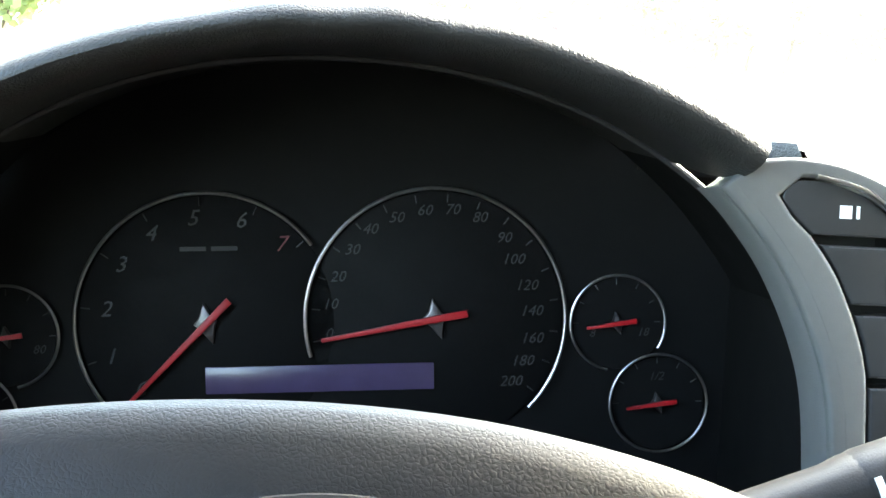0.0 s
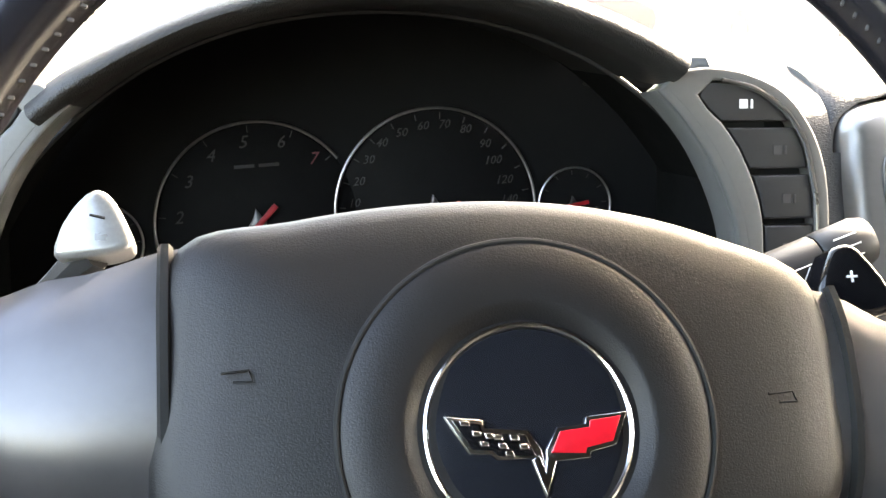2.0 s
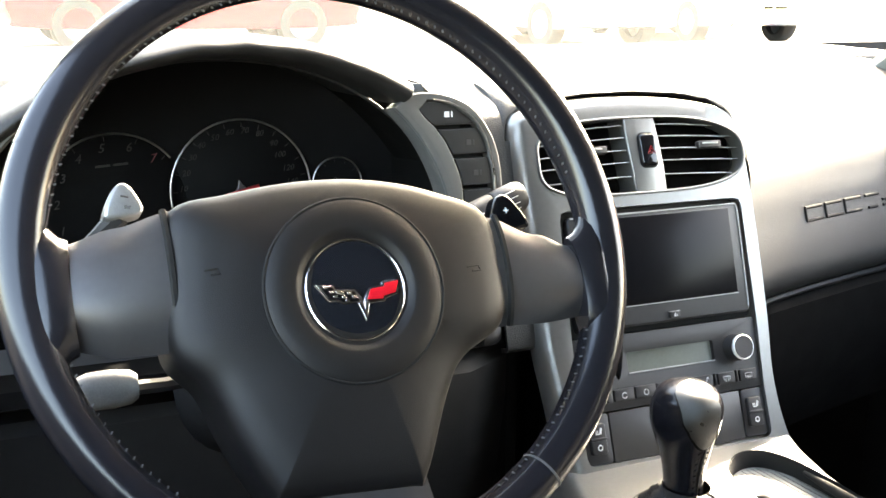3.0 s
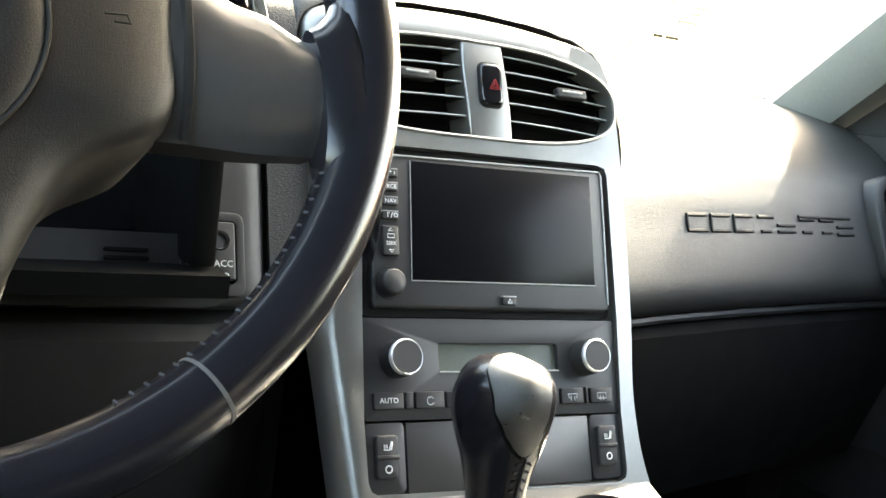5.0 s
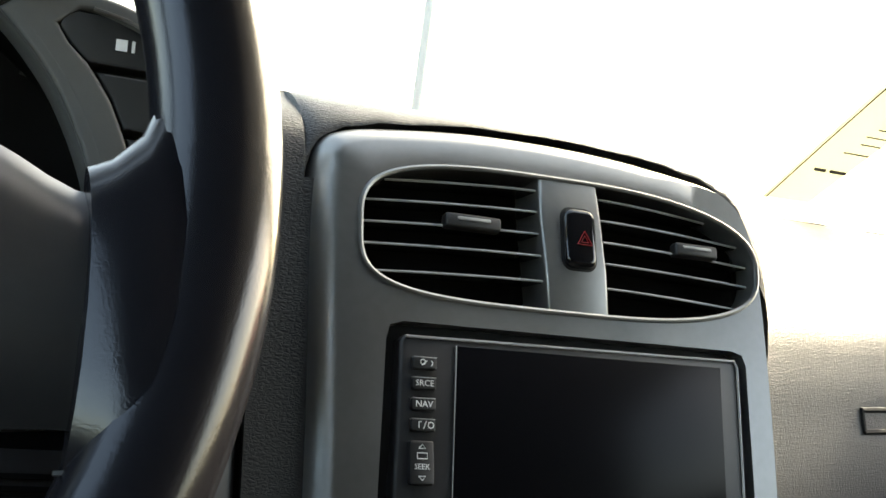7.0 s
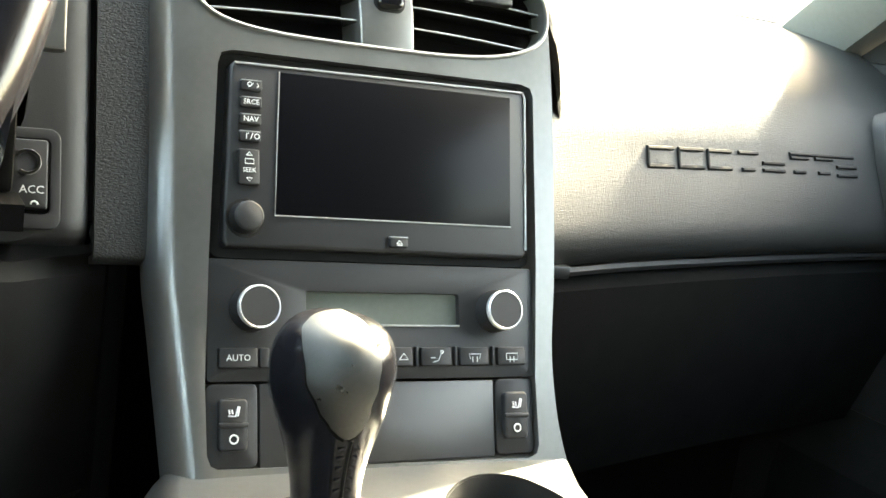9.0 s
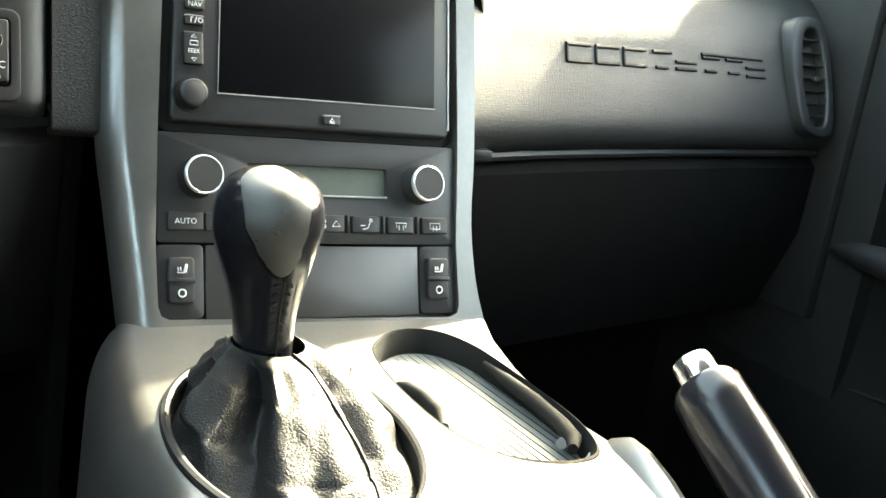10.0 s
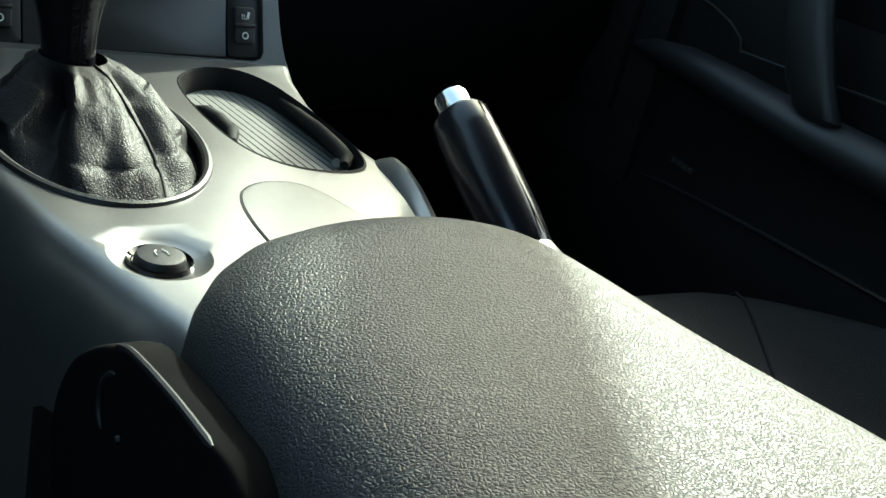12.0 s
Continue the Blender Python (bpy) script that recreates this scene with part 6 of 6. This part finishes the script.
def tree(x, y, h, w, leaf, seed, open_crown=0.0):
    random.seed(seed)
    t = thing("tree", Matrix.Translation((x, y, 0)), "leafy roadside tree in early autumn colour", "tree", "trees beyond the car park")
    limbs = [tube([(0, 0, -0.2), (0.05 * w, 0, h * 0.3), (0, 0.05 * w, h * 0.75)], [0.035 * h, 0.026 * h, 0.008 * h], 7)]
    tips = []
    for i in range(9):
        a, z = random.uniform(0, 6.28), random.uniform(0.22, 0.6) * h
        e = Vector((math.cos(a) * w * random.uniform(0.3, 0.5), math.sin(a) * w * random.uniform(0.3, 0.5), z + h * random.uniform(0.12, 0.32)))
        tips.append(e)
        limbs.append(tube([(0, 0, z), e * 0.5 + Vector((0, 0, z * 0.5)), e], [0.014 * h, 0.009 * h, 0.003 * h], 5))
    part("trunk", merge(*limbs), BARK, t)
    verts, faces = [], []
    clumps = [(e, random.uniform(0.14, 0.24) * w) for e in tips] + [(Vector((random.gauss(0, 0.22) * w, random.gauss(0, 0.22) * w, h * random.uniform(0.25, 0.92))), random.uniform(0.12, 0.24) * w) for _ in range(int(16 * (1 - open_crown)))]
    for c, r in clumps:
        for _ in range(90):
            p = c + Vector((random.gauss(0, 0.5), random.gauss(0, 0.5), random.gauss(0, 0.42))) * r
            if p.z > h or p.z < 0.05 * h:
                continue
            u = Vector((random.gauss(0, 1), random.gauss(0, 1), random.gauss(0, 1))).normalized() * 0.055 * w * random.uniform(0.5, 1)
            v = u.orthogonal().normalized() * u.length * 0.7
            n = len(verts)
            verts += [p - u, p - v, p + u, p + v]
            faces.append((n, n + 1, n + 2, n + 3))
    me = bpy.data.meshes.new("crown")
    me.from_pydata(verts, [], faces)
    me.materials.append(leaf)
    crown = new("crown", me)
    crown.parent = t


for i, (x, h, w, k, gap) in enumerate(((9.0, 5.6, 5.0, 1, 0), (13.5, 5.6, 5.5, 1, 0), (17.5, 3.4, 5.0, 1, 0), (20.2, 4.2, 4.0, 3, 0), (22.6, 6.0, 5.5, 0, 0), (26.0, 7.2, 6.0, 2, 0), (30.0, 5.8, 4.0, 2, 0.5), (34.5, 7.8, 4.0, 0, 0.4),
                                            (38.6, 7.0, 4.2, 2, 0.3), (42.5, 3.9, 5.0, 0, 0), (48.0, 5.5, 4.0, 0, 0.5), (53.5, 3.4, 5.0, 2, 0), (60.0, 2.5, 5.0, 2, 0), (67.0, 2.2, 6.0, 0, 0), (4.0, 5.0, 6.0, 0, 0), (-4.0, 6.0, 6.0, 2, 0), (-14.0, 5.5, 7.0, 1, 0), (-26.0, 6.0, 7.0, 0, 0))):
    tree(x, 88 + 4 * math.sin(i * 2.1), h * 1.2, w * 1.5, LEAF[k], 20 + i, gap)

pole = thing("light_pole", Matrix.Translation((7.12, 20.0, 0)), "tall grey steel light pole in the car park", "light pole")
M["galv"] = material("galvanised_steel", (0.30, 0.32, 0.33), 0.5, metal=0.5, vary=0.1, scale=4)
part("shaft", lathe([(0.105, 0.0), (0.100, 0.8), (0.075, 9.0), (0.0, 9.02)], 20), M["galv"], pole)
part("base", lathe([(0.24, 0.0), (0.24, 0.55), (0.20, 0.60), (0.0, 0.60)], 20), material("concrete", (0.35, 0.34, 0.32), 0.9, vary=0.2, scale=8, bump=0.3, bump_scale=40), pole)
part("lamp_head", box(-0.2, 0.9, -0.15, 0.15, 8.95, 9.1, 0.04), M["galv"], pole)

GLASS_DARK = material("car_glass", (0.03, 0.035, 0.035), 0.08, vary=0.05)
TYRE = material("tyre_rubber", (0.02, 0.02, 0.02), 0.8, vary=0.2)


def car(m, paint, label):
    c = thing("parked_car", m, label, "car", "parked cars")
    side = smooth_loop([(-2.15, 0.42), (-2.1, 0.72), (-1.55, 0.86), (-0.95, 0.93), (-0.35, 1.30), (0.55, 1.36), (1.25, 1.08), (1.95, 0.98), (2.15, 0.75), (2.12, 0.40), (1.75, 0.28), (-1.75, 0.28)], 4)
    part("body", loft([[(p.x * k, w, 0.28 + (p.y - 0.28) * (1 if p.y < 0.9 else q)) for p in side] for w, k, q in ((-0.90, 0.95, 0.80), (-0.86, 0.985, 0.92), (-0.62, 1.0, 1.0), (0.62, 1.0, 1.0), (0.86, 0.985, 0.92), (0.90, 0.95, 0.80))]), paint, c)
    glass_line = [(-0.82, 0.95), (-0.32, 1.235), (0.5, 1.29), (1.08, 1.05), (1.0, 0.97)]
    for w in (-1, 1):
        part("side_window", loft([[(x, w * (0.90 + d - 0.20 * max(0, z - 0.95)), z) for x, z in glass_line] for d in (-0.06, 0.006)]), GLASS_DARK, c)
        for x in (-1.38, 1.35):
            wh = part("wheel", moved(lathe([(0.19, -0.11), (0.30, -0.11), (0.325, -0.07), (0.325, 0.07), (0.30, 0.11), (0.21, 0.11)], 28), Matrix.Translation((x, w * 0.80, 0.325)) @ Matrix.Rotation(radians(90), 4, "X")), TYRE, c)
            rim_ = lathe([(0.0, 0.03), (0.05, 0.04), (0.06, 0.02), (0.17, 0.02), (0.20, 0.05), (0.215, 0.05), (0.215, -0.05)], 28)
            part("rim", moved(rim_, Matrix.Translation((x, w * 0.85, 0.325)) @ Matrix.Rotation(radians(-90 * w), 4, "X")), M["galv"], wh)
    for w in (-0.62, 0.62):
        part("headlight", box(-2.16, -2.0, w - 0.2, w + 0.2, 0.60, 0.72, 0.03), M["chrome"], c)
        part("tail_light", box(2.02, 2.15, w - 0.18, w + 0.18, 0.70, 0.85, 0.03), M["red"], c)
    return c


def paint(name, c):
    return material(name, c, 0.45, vary=0.04, scale=2, spec=0.12)


RED, WHITE, SILVER, YELLOW = paint("red_paint", (0.50, 0.003, 0.014)), paint("white_paint", (0.75, 0.75, 0.75)), paint("silver_car_paint", (0.45, 0.46, 0.47)), paint("yellow_paint", (0.75, 0.45, 0.02))
car(pose(2.85, 14.4, 0, 0, 0, 180), RED, "red parked sports car seen side-on across the lane")
car(pose(-2.6, 15.2, 0, 0, 0, 84), WHITE, "white parked car across the lane")
car(pose(8.2, 14.6, 0, 0, 0, 96), SILVER, "silver parked car across the lane")
car(pose(11.2, 15.0, 0, 0, 0, 88), WHITE, "white parked car across the lane")
car(pose(5.0, 24.0, 0, 0, 0, 4), WHITE, "white parked car in the far row")
car(pose(4.6, 0.9, 0, 0, 0, 92), RED, "red car parked in the next bay")
car(pose(8.4, 2.0, 0, 0, 0, 90), YELLOW, "yellow car parked two bays along")
gr = bmesh.new()
bmesh.ops.create_grid(gr, x_segments=2, y_segments=2, size=1, matrix=Matrix.Translation((20, 75, 0.01)) @ Matrix.Diagonal((140, 40, 1, 1)))
tagged(link("grass_verge", gr, material("dry_grass", (0.11, 0.12, 0.04), 0.95, vary=0.35, scale=0.6, bump=0.6, bump_scale=8)), "green grass verge behind the car park", "grass", kind="structure")

# price sheet behind the windscreen, print turned away
sheet = thing("window_sheet", Matrix.Translation((0, 0, Z0)), "printed paper price sheet on the windscreen", "paper sheet")


def sheet_pt(s, t):
    x = lerp(lerp(0.972, 0.900, t), lerp(1.040, 0.985, t), s)
    y = lerp(1.050, 0.780, t)
    return Vector((x, y, lerp(-0.050, 0.304, (1.135 - y) / 0.9) + 0.012 * math.sin(math.pi * (1.135 - y) / 0.9) - 0.004))


paper = bpy.data.materials.new("thin_paper")
paper.use_nodes = True
pn = paper.node_tree
tl, df, mx = pn.nodes.new("ShaderNodeBsdfTranslucent"), pn.nodes.new("ShaderNodeBsdfDiffuse"), pn.nodes.new("ShaderNodeMixShader")
for n in (tl, df):
    n.inputs["Color"].default_value = (0.80, 0.78, 0.62, 1)
mx.inputs[0].default_value = 0.5
pn.links.new(tl.outputs[0], mx.inputs[1])
pn.links.new(df.outputs[0], mx.inputs[2])
pn.links.new(mx.outputs[0], pn.nodes["Material Output"].inputs["Surface"])
pn.nodes.remove(pn.nodes["Principled BSDF"])
part("paper", grid(sheet_pt, 6, 8, 0.0006), paper, sheet)
for t, s0, s1, w in ((0.30, 0.35, 0.55, 0.004), (0.30, 0.65, 0.95, 0.004), (0.46, 0.5, 0.95, 0.0016), (0.54, 0.6, 0.95, 0.0016), (0.60, 0.55, 0.95, 0.0016), (0.66, 0.6, 0.9, 0.0016), (0.75, 0.5, 0.9, 0.0016)):
    part("print_bar", tube([sheet_pt(lerp(s0, s1, k / 3), t) - Vector((0, 0.0015, 0.0015)) for k in range(4)], w * 0.5, 5), M["mark"], sheet)
part("border_line", tube([sheet_pt(0.05, k / 6) - Vector((0, 0.0015, 0.0015)) for k in range(7)], 0.0008, 5), M["mark"], sheet)
